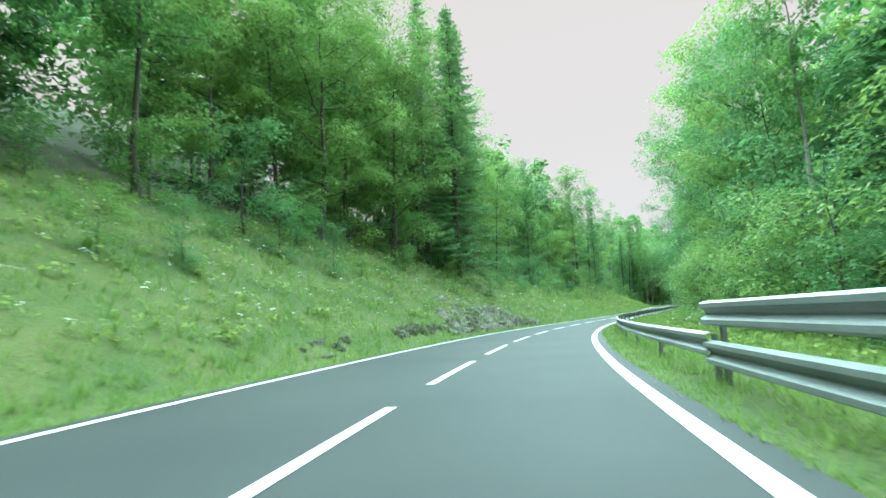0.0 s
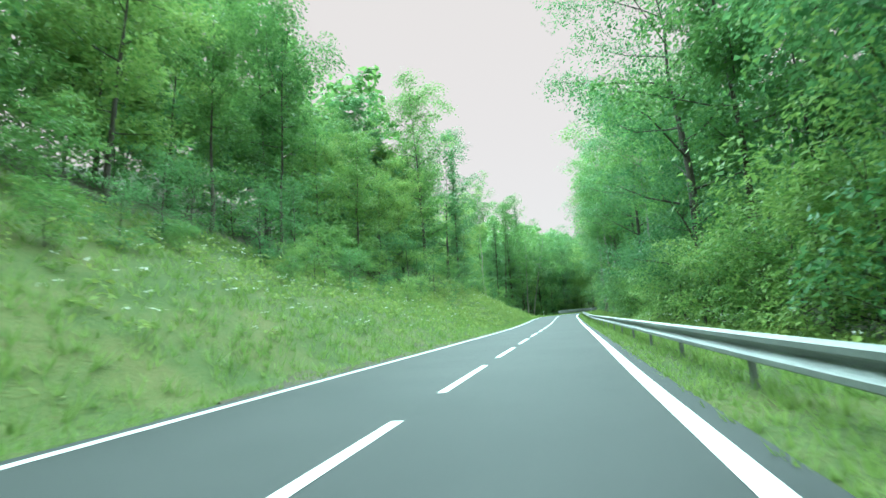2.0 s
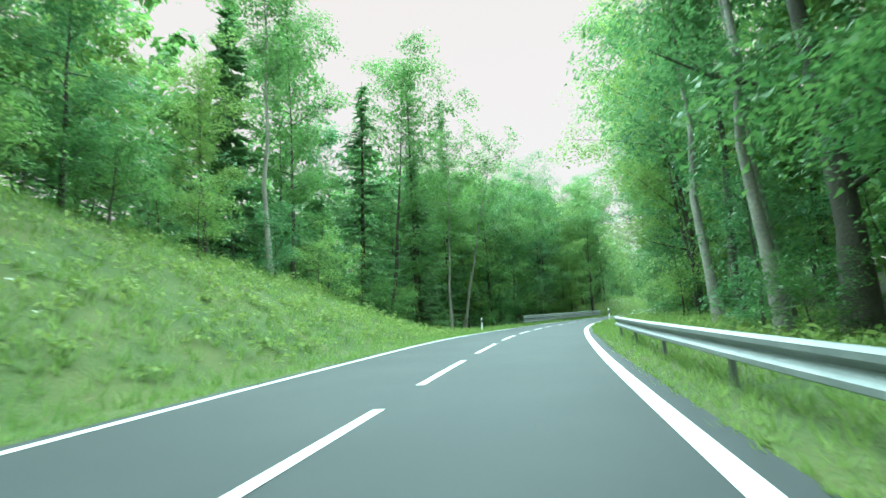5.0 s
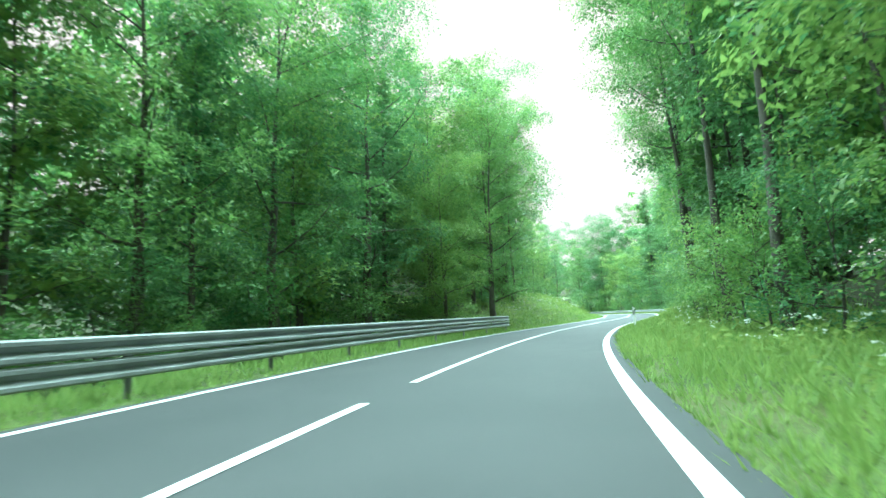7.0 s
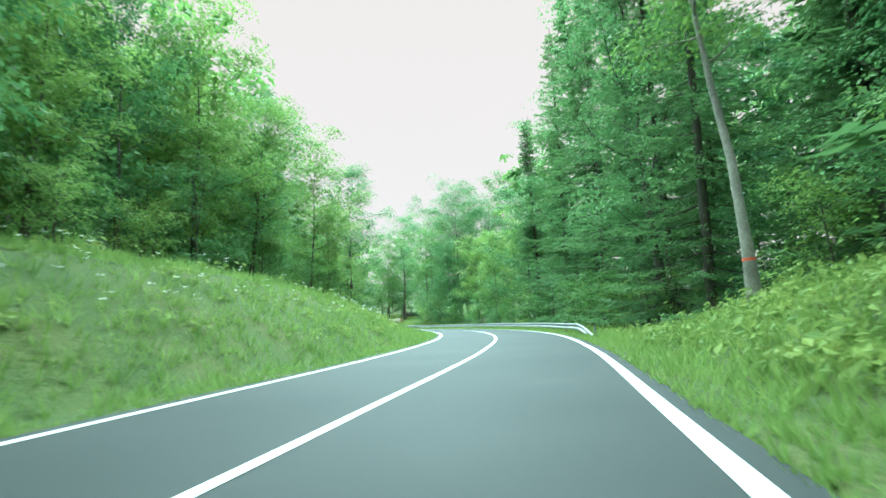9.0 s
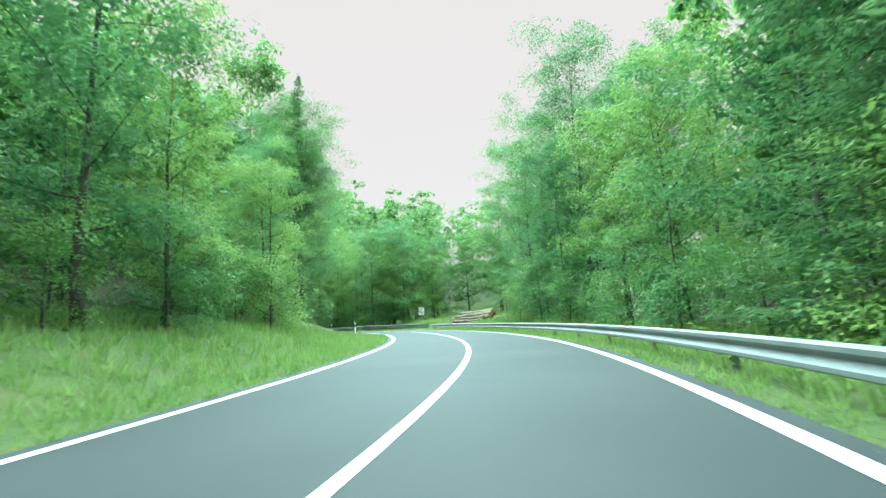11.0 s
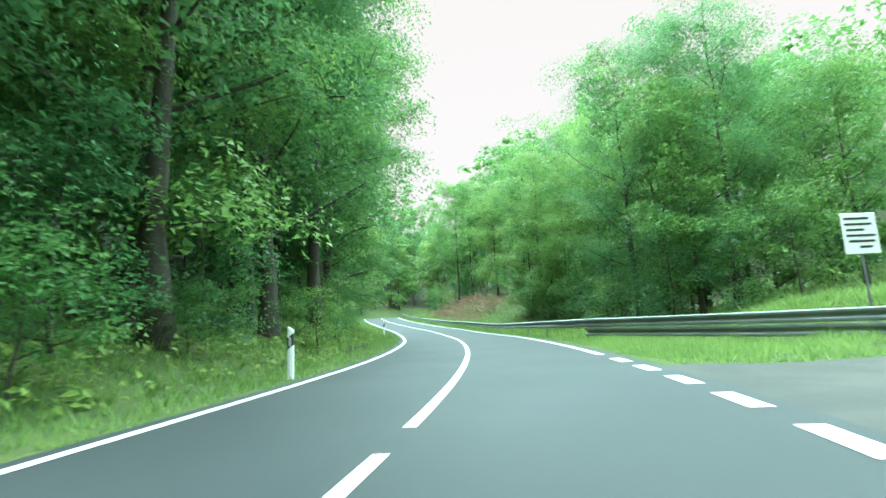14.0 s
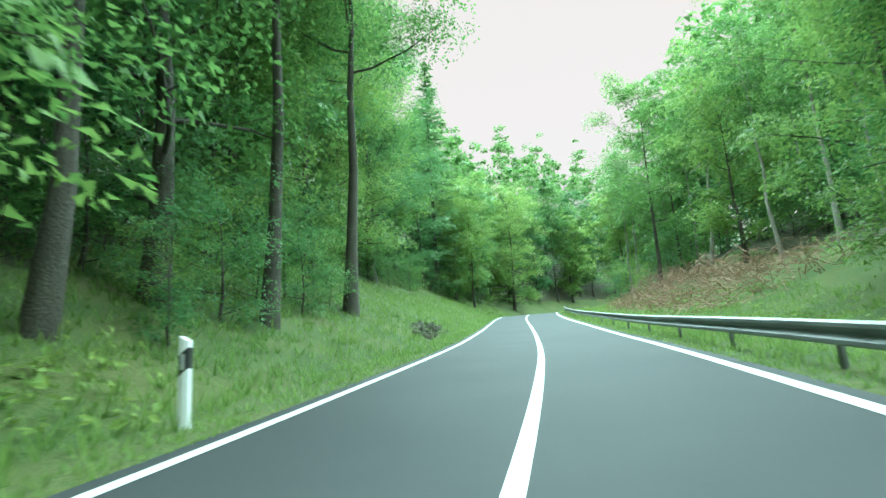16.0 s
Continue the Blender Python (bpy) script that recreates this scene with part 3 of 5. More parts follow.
def broad_tree(height, spread, base, seed, clumps=70, per=48, leaf=0.34, stem=0.2, lean=0.04, sides=8, fill=300, limbs=17, simple=False, deep=(0.3, 0.5)):
    """Wood and leaf arrays of a broad-leaved tree."""
    rng = np.random.default_rng(seed)
    n = 9
    z = np.linspace(-0.4, height * 0.84, n)
    bend = np.cumsum(rng.normal(0, lean, (n, 2)) * (height / n), axis=0)
    trunk = np.column_stack([bend - bend[0], z])
    radii = stem * (1 - np.linspace(0, 1, n)) ** 1.5 + 0.012
    radii[0] *= 1.35
    wood = [tube(trunk, radii, sides)]
    spots = []
    for k in range(limbs):
        h = base + (height * 0.82 - base) * (k / limbs) ** 0.9
        a = k * 2.4 + rng.uniform(-0.5, 0.5)
        q = (h - base) / (height * 0.85 - base)
        reach = spread * (0.62 + 0.70 * q) * (1.1 - 0.62 * q ** 3) * rng.uniform(0.72, 1.18)
        at = np.array([np.interp(h, z, trunk[:, 0]), np.interp(h, z, trunk[:, 1]), h])
        p, r = limb(at, (np.cos(a), np.sin(a), 0.25 + 0.9 * q * q), reach, 0.35, stem * 0.21 * (1.15 - q) + 0.01, rng)
        wood.append(tube(p[[0, 1, 3, 5]], r[[0, 1, 3, 5]], 4))
        for j in (2, 3, 4, 5):
            spots.append((p[j], 0.5 + 0.11 * spread))
            if j > 2:
                p2, r2 = limb(p[j - 1], (np.cos(a + rng.choice((-1, 1)) * 0.9), np.sin(a + rng.choice((-1, 1)) * 0.9), 0.2), reach * 0.4, 0.2, r[j] * 0.6, rng, 3)
                wood.append(tube(p2[[0, 1, 3]], r2[[0, 1, 3]], 3))
                spots.append((p2[-1], 0.5 + 0.1 * spread))
    spots.append((trunk[-1], 0.7))
    pick = rng.choice(len(spots), clumps, replace=clumps > len(spots))
    c, m = [], []
    for i in pick:
        p, w = spots[i]
        p = p + rng.normal(0, 0.35, 3) * w
        # a drooping spray: leaves laid over a shallow dome, thinner towards its rim
        k = int(per * rng.uniform(0.6, 1.4))
        a, u = rng.uniform(0, 6.283, k), rng.uniform(0, 1, k) ** 0.6
        wide = w * rng.uniform(0.75, 1.4)
        ring = np.column_stack([np.cos(a), np.sin(a)]) * (u * (1 + 0.25 * np.sin(3 * a + p[0] * 7)))[:, None]
        tip = rng.normal(0, 0.22, 2)
        z_ = 0.62 * (1 - u ** 2) - ring @ tip * 1.2 + rng.normal(0, 0.13, k)
        c.append(p + np.column_stack([ring * wide, z_ * w * 0.85 - 0.2 * w]))
        m.append(np.column_stack([ring * 0.8 + tip, np.full(k, 0.9)]) + rng.normal(0, 0.3, (k, 3)))
    c, m = np.concatenate(c), np.concatenate(m)
    size = leaf * rng.uniform(0.6, 1.35, len(c))
    # coarser foliage deep inside the crown
    inner = np.array([spots[i][0] * np.array([0.5, 0.5, 0.96]) for i in rng.integers(0, len(spots), fill)]) + rng.normal(0, 0.28 * spread / 4, (fill, 3))
    big = rng.uniform(*deep, fill) * min(1.2, spread / 3.2)
    inner[:, 2] = base + (inner[:, 2] - base) * 0.88
    c, size = np.concatenate([c, inner]), np.concatenate([size, big])
    m = np.concatenate([m, rng.normal(0, 1, (fill, 3)) + np.array([0, 0, 0.4])])
    return merged(wood), leaves(c, m, rng.normal(0, 1, (len(c), 3)), size, size * 0.66, simple=simple)


def spruce_tree(height, spread, base, seed, leaf=0.5, stem=0.2, dense=1.0):
    rng = np.random.default_rng(seed)
    z = np.linspace(-0.4, height, 7)
    wood = [tube(np.column_stack([0 * z, 0 * z, z]), stem * (1 - 0.95 * np.linspace(0, 1, 7)) + 0.01, 7)]
    c, m, a_ = [], [], []
    h = base
    while h < height - 0.3:
        q = (h - base) / (height - base)
        reach = spread * (1 - q) ** 0.8 + 0.25
        for k in range(5):
            if rng.random() < 0.12:
                continue
            t = rng.uniform(0, 6.283)
            r = reach * rng.uniform(0.7, 1.15)
            n = max(6, int(r * 15 * dense))
            u = np.sort(rng.uniform(0.08, 1, n))
            dirn = np.array([np.cos(t), np.sin(t)])
            drop = -0.35 * u * r * (1 - 0.6 * q) + 0.22 * r * u * u
            p = np.column_stack([dirn[0] * u * r, dirn[1] * u * r, h + drop])
            side = rng.normal(0, 0.11 + 0.12 * r * (1 - u[:, None]), (n, 1)) * np.array([-dirn[1], dirn[0]])
            p[:, :2] += side
            p[:, 2] -= np.abs(side).sum(1) * 0.25 + rng.uniform(0, 0.12, n)
            c.append(p)
            m.append(np.column_stack([rng.normal(0, 0.35, n), rng.normal(0, 0.35, n), np.ones(n)]))
            a_.append(np.column_stack([np.full(n, dirn[0]), np.full(n, dirn[1]), np.full(n, -0.35)]) + rng.normal(0, 0.3, (n, 3)))
            if r > 0.9:
                e = np.array([[0, 0, h], [dirn[0] * r * 0.5, dirn[1] * r * 0.5, h - 0.12 * r], [dirn[0] * r * 0.6, dirn[1] * r * 0.6, h - 0.14 * r]])
                wood.append(tube(e[[0, 2]], [0.03, 0.006], 3))
        h += 0.34 + 0.25 * (1 - q)
    c, m, a_ = np.concatenate(c), np.concatenate(m), np.concatenate(a_)
    L = leaf * rng.uniform(0.6, 1.3, len(c))
    return merged(wood), leaves(c, m, a_, L, L * 0.42, 0.05, True)


def tree_thing(name, data, bark, leaf, label, category, group):
    t = thing(name, Matrix(), label, category, group)
    (wv, wf), (lv, lf) = data
    part("trunk", mesh_from("trunk", wv, wf, bark, True), bark, t)
    part("crown", mesh_from("crown", lv, lf, leaf), leaf, t)
    return t


WOOD_GROUP = "trees of the roadside wood"


def wood_kinds(rich, leaf):
    """The kinds of tree, with rich (near the road) or sparse and coarser leaves (behind)."""
    k = lambda n: int(n * rich)
    plain = dict(simple=True, fill=1100, deep=(0.2, 0.32)) if rich > 0.9 else dict(simple=True, fill=400, deep=(0.3, 0.45))
    return {
        "beech": [tree_thing("beech_tree", broad_tree(24, 4.3, 4.0, 1, 195, k(48), leaf, 0.19, **plain), BARK, LEAF, "tall beech with dense mid-green summer leaves", "tree", WOOD_GROUP),
                  tree_thing("beech_tree", broad_tree(21, 4.0, 6.0, 2, 195, k(46), leaf, 0.15, **plain), BARK, LEAF, "tall beech with a bare lower trunk and green crown", "tree", WOOD_GROUP)],
        "maple": [tree_thing("maple_tree", broad_tree(16, 3.8, 1.6, 3, 195, k(46), leaf, 0.18, **plain), BARK, LEAF_LIGHT, "maple with fresh light-green leaves down to the grass", "tree", WOOD_GROUP),
                  tree_thing("maple_tree", broad_tree(19, 4.0, 2.4, 4, 195, k(46), leaf, 0.16, **plain), BARK, LEAF_LIGHT, "maple with a full light-green crown", "tree", WOOD_GROUP)],
        "elm": [tree_thing("elm_tree", broad_tree(18, 3.9, 1.2, 5, 195, k(46), leaf, 0.16, **plain), BARK, LEAF_BLUE, "elm with deep bluish-green leaves to the ground", "tree", WOOD_GROUP),
                tree_thing("elm_tree", broad_tree(22, 4.2, 3.2, 6, 195, k(46), leaf, 0.18, **plain), BARK, LEAF_BLUE, "tall elm with a deep green crown", "tree", WOOD_GROUP)],
        "slim": [tree_thing("ash_tree", broad_tree(22, 2.6, 9.5, 7, 90, k(44), leaf * 0.95, 0.15, 0.06, **plain), BARK_PALE, LEAF, "slender ash with a pale bare trunk and thin crown", "tree", WOOD_GROUP)],
        "spruce": [tree_thing("spruce_tree", spruce_tree(25, 3.4, 1.2, 8, 0.46 if rich > 0.7 else 0.7), BARK, NEEDLE, "dark green spruce with drooping branches", "tree", WOOD_GROUP),
                   tree_thing("spruce_tree", spruce_tree(18, 2.8, 0.6, 9, 0.44 if rich > 0.7 else 0.65), BARK, NEEDLE, "young dark spruce branched to the ground", "tree", WOOD_GROUP)],
    }


KINDS = wood_kinds(1.45, 0.175)
BACK = wood_kinds(0.7, 0.36)
HERO = {
    "canopy": [tree_thing("beech_tree", broad_tree(25, 4.6, 8.5, 26, 200, 150, 0.115, 0.19, fill=1200, limbs=20, simple=True, deep=(0.12, 0.2)), BARK, LEAF, "tall beech with a bare trunk and a crown over the road", "tree", WOOD_GROUP)],
    "fir": [tree_thing("spruce_tree", spruce_tree(25, 3.6, 1.0, 24, 0.2, 0.22, 4.2), BARK, NEEDLE, "tall dark spruce with fine drooping twigs", "tree", WOOD_GROUP)],
    "tall_fir": [tree_thing("spruce_tree", spruce_tree(31, 3.7, 9.5, 28, 0.24, 0.26, 2.4), BARK, NEEDLE, "tall old spruce with a bare lower trunk and open crown", "tree", WOOD_GROUP)],
    "lime": [tree_thing("lime_tree", broad_tree(22, 5.0, 2.6, 21, 220, 135, 0.125, 0.28, fill=1500, limbs=22, simple=True, deep=(0.14, 0.22)), BARK, LEAF_BLUE, "broad old lime with a dark trunk and dense leaves", "tree", WOOD_GROUP)],
    "oak": [tree_thing("oak_tree", broad_tree(20, 4.8, 1.8, 22, 220, 135, 0.125, 0.24, fill=1500, limbs=22, simple=True, deep=(0.14, 0.22)), BARK, LEAF, "broad oak with dense mid-green leaves over the verge", "tree", WOOD_GROUP)],
    "hornbeam": [tree_thing("hornbeam_tree", broad_tree(18, 4.6, 0.9, 23, 220, 135, 0.125, 0.2, fill=1500, limbs=22, simple=True, deep=(0.14, 0.22)), BARK, LEAF_LIGHT, "hornbeam with light green leaves hanging down to the grass", "tree", WOOD_GROUP)]}
EDGE_GROUP = "shrubs at the wood's edge"
KINDS["shrub"] = [
    tree_thing("hazel_shrub", broad_tree(4.2, 1.9, 0.25, 10, 64, 52, 0.118, 0.05, 0.1, 4, 90, 8, True, (0.15, 0.25)), BARK, LEAF_LIGHT, "hazel shrub with light green leaves at the wood's edge", "shrub", EDGE_GROUP),
    tree_thing("hazel_shrub", broad_tree(3.2, 1.7, 0.2, 11, 60, 52, 0.118, 0.05, 0.1, 4, 90, 8, True, (0.15, 0.25)), BARK, LEAF, "dense mid-green hazel shrub at the wood's edge", "shrub", EDGE_GROUP),
    tree_thing("hazel_shrub", broad_tree(5.5, 2.1, 0.3, 12, 70, 52, 0.118, 0.06, 0.08, 4, 90, 8, True, (0.15, 0.25)), BARK, LEAF_BLUE, "tall dark-green hazel shrub under the trees", "shrub", EDGE_GROUP)]
KINDS["thicket"] = [tree_thing("elder_bush", broad_tree(3.8, 1.8, 0.2, 13, 40, 22, 0.22, 0.05, 0.1, 3, 60, 6, True, (0.2, 0.3)), BARK, LEAF, "elder bush in the shade under the trees", "shrub", "bushes under the trees"),
                    tree_thing("elder_bush", broad_tree(4.6, 2.0, 0.2, 14, 40, 22, 0.22, 0.05, 0.1, 3, 60, 6, True, (0.2, 0.3)), BARK, LEAF_BLUE, "dark green elder bush under the trees", "shrub", "bushes under the trees")]
USED = set()
TREE_RNG = np.random.default_rng(42)


def plant(kind, which, s, d, scale=1.0, tilt=(0, 0), kinds=KINDS):
    src = kinds[kind][which % len(kinds[kind])]
    m = pose(*place(s, d, -0.1), tilt[0], tilt[1], float(TREE_RNG.uniform(0, 360)))
    if src.name in USED:
        ob = copy_thing(src, m)
    else:
        USED.add(src.name)
        ob = src
        ob.matrix_basis = m
    ob.scale = (scale * float(TREE_RNG.uniform(0.92, 1.1)),) * 2 + (scale,)
    return ob


def forest(rows, side, s0, s1, mixes, tall):
    e, h = np.array(rows, float), np.array(tall, float)
    for kinds, gap, extra in ((KINDS, 5.8, 0.0), (BACK, 6.4, 6.0)):
        s = s0 + TREE_RNG.uniform(0, gap)
        while s < s1:
            mix = next(m for upto, m in mixes if s <= upto)
            names, weights = zip(*mix.items())
            kind = TREE_RNG.choice(names, p=np.array(weights) / sum(weights))
            d = side * (np.interp(s, e[:, 0], e[:, 1]) + extra + TREE_RNG.uniform(-0.8, 1.8))
            size = float(np.interp(s, h[:, 0], h[:, 1]) * TREE_RNG.uniform(0.85, 1.15))
            if side > 0 and kinds is KINDS and 223 < s < 235:
                s += 3
                continue
            if kinds is KINDS and (abs(d) < 8.8 or (side < 0 and 286 < s < 330)) and kind in ("beech", "maple", "elm", "spruce") and 20 < s < 400:
                plant({"beech": "oak", "maple": "hornbeam", "elm": "lime", "spruce": "fir"}[kind], 0, s, d, size, (float(TREE_RNG.normal(0, 1.5)), float(TREE_RNG.normal(0, 1.5))), HERO)
                s += gap * TREE_RNG.uniform(0.8, 1.35)
                continue
            plant(kind, int(TREE_RNG.integers(0, 4)), s, d, size, (float(TREE_RNG.normal(0, 1.5)), float(TREE_RNG.normal(0, 1.5))), KINDS if side > 0 and 286 < s < 405 else (kinds if 0 < s < 432 else BACK))
            s += gap * TREE_RNG.uniform(0.75, 1.35)


MIX_DARK = {"beech": 2, "elm": 4, "spruce": 1, "maple": 1}
MIX_LIGHT = {"beech": 1, "maple": 4, "elm": 2}
MIX_ALL = {"beech": 2, "maple": 3, "elm": 3, "spruce": 1, "slim": 0.6}
TALL_LEFT = [(-20, 1.0), (20, 1.0), (60, 1.05), (75, 0.8), (99, 0.74), (106, 0.95), (118, 0.92), (130, 0.8), (150, 0.85), (160, 1.15), (180, 1.15), (195, 1.05), (210, 1.0), (222, 1.05), (230, 0.85),
             (240, 0.95), (258, 0.85), (268, 0.72), (280, 0.6), (300, 0.6), (307, 0.75), (316, 1.15), (330, 1.35), (360, 1.35), (420, 1.3), (540, 1.2)]
TALL_RIGHT = [(-20, 1.0), (90, 1.05), (130, 1.1), (160, 1.12), (200, 1.12), (240, 1.15), (265, 1.05), (275, 0.9), (285, 0.78), (296, 0.75), (302, 0.7), (334, 0.7), (345, 0.85), (358, 0.9), (370, 1.0), (400, 1.0), (540, 1.0)]
forest(EDGE_LEFT, -1, -10, 500, [(22, MIX_ALL), (58, {"beech": 1, "maple": 4, "elm": 1}), (160, {"maple": 4, "beech": 1, "elm": 1, "spruce": 1, "slim": 1}), (206, MIX_DARK),
                                 (300, MIX_LIGHT), (350, {"beech": 2, "elm": 2, "maple": 2}), (600, {"beech": 2, "maple": 3, "elm": 2, "spruce": 1})], TALL_LEFT)
forest(EDGE_RIGHT, 1, -10, 500, [(60, MIX_ALL), (140, {"elm": 3, "beech": 2, "maple": 1, "slim": 2}), (205, MIX_LIGHT), (272, {"spruce": 5, "elm": 1}), (300, MIX_LIGHT), (332, {"maple": 2, "beech": 1}),
                                 (378, {"elm": 1, "maple": 3}), (600, {"slim": 4, "beech": 1, "maple": 1})], TALL_RIGHT)
# broad old trees that reach over the road
for kind, which, s, d, size in (("beech", 0, 211, -8.0, 1.0), ("beech", 1, 218, -8.5, 1.05),
                                ("maple", 1, 428, -8.5, 1.05),
                                ("elm", 1, 200, 9.6, 1.1),
                                ("slim", 0, 146, -13.0, 1.2), ("slim", 0, 122, 7.6, 1.15), ("slim", 0, 128, 7.2, 1.2), ("slim", 0, 134.5, 7.3, 1.15), ("slim", 0, 141, 7.5, 1.1)):
    plant(kind, which, s, d, size)
for kind, s, d, size in (("fir", 241, 8.4, 1.1), ("fir", 254, 9.2, 1.2), ("fir", 262, 9.3, 1.15), ("fir", 247, 9.0, 1.2), ("fir", 268, 8.8, 0.9), ("tall_fir", 321.5, -8.0, 0.95), ("hornbeam", 288.5, -9.5, 0.62), ("fir", 168.0, -13.5, 1.1), ("fir", 177.0, -14.0, 1.15), ("fir", 116.0, -15.5, 0.75), ("oak", 303.5, 11.0, 0.95), ("lime", 309.5, 16.0, 1.1), ("oak", 313.0, 20.0, 1.0), ("fir", 225.5, 12.0, 1.1), ("fir", 233.0, 12.6, 1.15), ("lime", 229.0, 15.5, 1.1), ("lime", 296.0, 12.5, 1.1), ("fir", 45.0, -10.6, 1.05), ("fir", 42.0, -12.2, 1.0), ("fir", 52.5, -13.0, 1.1), ("fir", 49.0, -12.6, 1.1), ("hornbeam", 36.0, -12.0, 1.15), ("hornbeam", 28.5, -13.0, 1.1),
                         ("lime", 331.8, 30.0, 1.3), ("oak", 335.0, 28.2, 1.15), ("oak", 299.0, 13.5, 1.0), ("lime", 304.5, 20.0, 1.1), ("lime", 342.0, 42.0, 0.9), ("oak", 348.0, 33.0, 0.85), ("oak", 345.0, 22.0, 0.9), ("oak", 350.0, 26.0, 0.85), ("lime", 347.0, 25.0, 0.8), ("hornbeam", 352.0, 19.0, 0.85), ("oak", 345.0, 38.0, 0.9), ("hornbeam", 338.0, 44.0, 0.85), ("lime", 341.0, 13.6, 0.8), ("oak", 346.0, 18.0, 0.95), ("lime", 345.5, 14.6, 0.95),
                         ("lime", 327.0, -7.0, 1.3), ("oak", 334.0, -6.9, 1.35), ("lime", 342.0, -7.0, 1.35), ("oak", 349.0, -7.4, 1.4), ("oak", 355.0, -8.8, 1.3),
                         ("lime", 345.0, 10.4, 0.85), ("hornbeam", 352.0, 11.4, 0.9), ("hornbeam", 359.0, 11.8, 1.0), ("oak", 366.0, 12.0, 1.05), ("hornbeam", 371.5, 12.5, 1.0),
                         ("oak", 188.0, -10.4, 1.15), ("lime", 195.0, -10.0, 1.15), ("hornbeam", 202.0, -9.4, 1.0), ("oak", 182.0, -11.4, 1.15), ("hornbeam", 199.0, -6.9, 0.72), ("oak", 206.5, -6.3, 0.98), ("hornbeam", 174.0, 9.0, 1.2), ("canopy", 184.0, 7.6, 1.05), ("canopy", 191.0, 7.4, 1.1), ("canopy", 198.5, 7.0, 1.05), ("canopy", 205.5, 7.2, 1.1), ("canopy", 213.0, 7.6, 1.1),
                         ("lime", 220.0, -10.0, 1.15), ("oak", 364.0, -8.8, 1.35), ("canopy", 360.0, -7.8, 1.15), ("canopy", 367.0, -7.4, 1.3), ("canopy", 375.5, -7.8, 1.35), ("canopy", 321.0, -7.8, 1.1), ("hornbeam", 376.0, -13.0, 1.6), ("hornbeam", 384.0, -12.6, 1.5), ("hornbeam", 391.0, -13.0, 1.3), ("lime", 399.0, -13.0, 1.3), ("hornbeam", 448.0, -8.6, 1.35)):
    plant(kind, 0, s, d, size, kinds=HERO)


def undergrowth(rows, side, s0, s1, gap, before, small=0.6, large=1.15, kind="shrub"):
    e = np.array(rows, float)
    s = s0
    while s < s1:
        d = side * (np.interp(s, e[:, 0], e[:, 1]) - before + TREE_RNG.uniform(-0.9, 1.2))
        plant(kind, int(TREE_RNG.integers(0, 3)), s, d, float(TREE_RNG.uniform(small, large)))
        s += gap * TREE_RNG.uniform(0.7, 1.4)


undergrowth(EDGE_LEFT, -1, 0, 165, 3.6, 1.6)
undergrowth(EDGE_LEFT, -1, 4, 112, 3.4, 4.2, 0.28, 0.6)
for s in np.arange(20, 112, 2.7):
    plant("shrub", 0, float(s), float(np.interp(s, (20, 45, 70, 112), (9.2, 8.5, 7.7, 7.3)) + TREE_RNG.uniform(-0.3, 0.5)), float(TREE_RNG.uniform(0.7, 1.2)))
undergrowth(EDGE_RIGHT, 1, 194, 211, 2.0, 2.0, 0.5, 0.95)
undergrowth(EDGE_LEFT, -1, 165, 182, 4.0, 1.0, 0.4, 0.8)
undergrowth(EDGE_LEFT, -1, 182, 205, 3.2, 0.4)
undergrowth(EDGE_LEFT, -1, 212, 300, 3.4, 0.8)
undergrowth(EDGE_LEFT, -1, 300, 358, 2.4, 1.4, 0.5, 1.0)
undergrowth(EDGE_LEFT, -1, 362, 440, 2.6, 0.6, 0.7, 1.3)
undergrowth(EDGE_LEFT, -1, 362, 378, 1.8, 4.4, 0.5, 0.95)
undergrowth(EDGE_LEFT, -1, 0, 440, 4.2, -3.4, 0.9, 1.5, "thicket")
undergrowth(EDGE_LEFT, -1, 150, 208, 2.8, -7.0, 1.2, 1.8, "thicket")
undergrowth(EDGE_LEFT, -1, 150, 208, 3.0, -13.0, 1.5, 2.2, "thicket")
undergrowth(EDGE_LEFT, -1, -6, 140, 3.2, -8.0, 1.3, 2.0, "thicket")
undergrowth(EDGE_RIGHT, 1, 6, 48, 2.6, 1.9, 0.7, 1.3)
undergrowth(EDGE_RIGHT, 1, 46, 120, 2.4, 0.6, 0.9, 1.5)
undergrowth(EDGE_RIGHT, 1, 120, 140, 3.0, 1.0)
undergrowth(EDGE_RIGHT, 1, 150, 205, 2.8, 1.2)
undergrowth(EDGE_RIGHT, 1, 240, 294, 2.4, 1.6, 0.7, 1.2)
undergrowth(EDGE_RIGHT, 1, 336, 372, 1.9, 0.6, 0.7, 1.2)
for s, d, size in ((224.5, 9.6, 0.9), (227.5, 10.2, 1.0), (231.5, 10.0, 0.9), (234.5, 9.4, 0.8), (293.5, 7.2, 1.0), (295.5, 8.6, 1.2), (297.0, 7.0, 0.8), (298.5, 8.4, 1.0), (300.2, 10.5, 1.2), (302.5, 12.5, 0.9), (296.0, 11.0, 1.3), (299.0, 6.6, 0.5), (303.0, 9.5, 0.5)):
    plant("shrub", int(TREE_RNG.integers(0, 3)), s, d, size)
undergrowth(EDGE_RIGHT, 1, 372, 415, 2.8, -5.5, 1.2, 1.8, "thicket")
undergrowth(EDGE_RIGHT, 1, 412, 440, 4.5, 0.8)
undergrowth(EDGE_RIGHT, 1, 6, 290, 6.0, -4.0, 0.9, 1.5, "thicket")
undergrowth(EDGE_RIGHT, 1, 348, 440, 5.0, -4.0, 0.9, 1.4, "thicket")


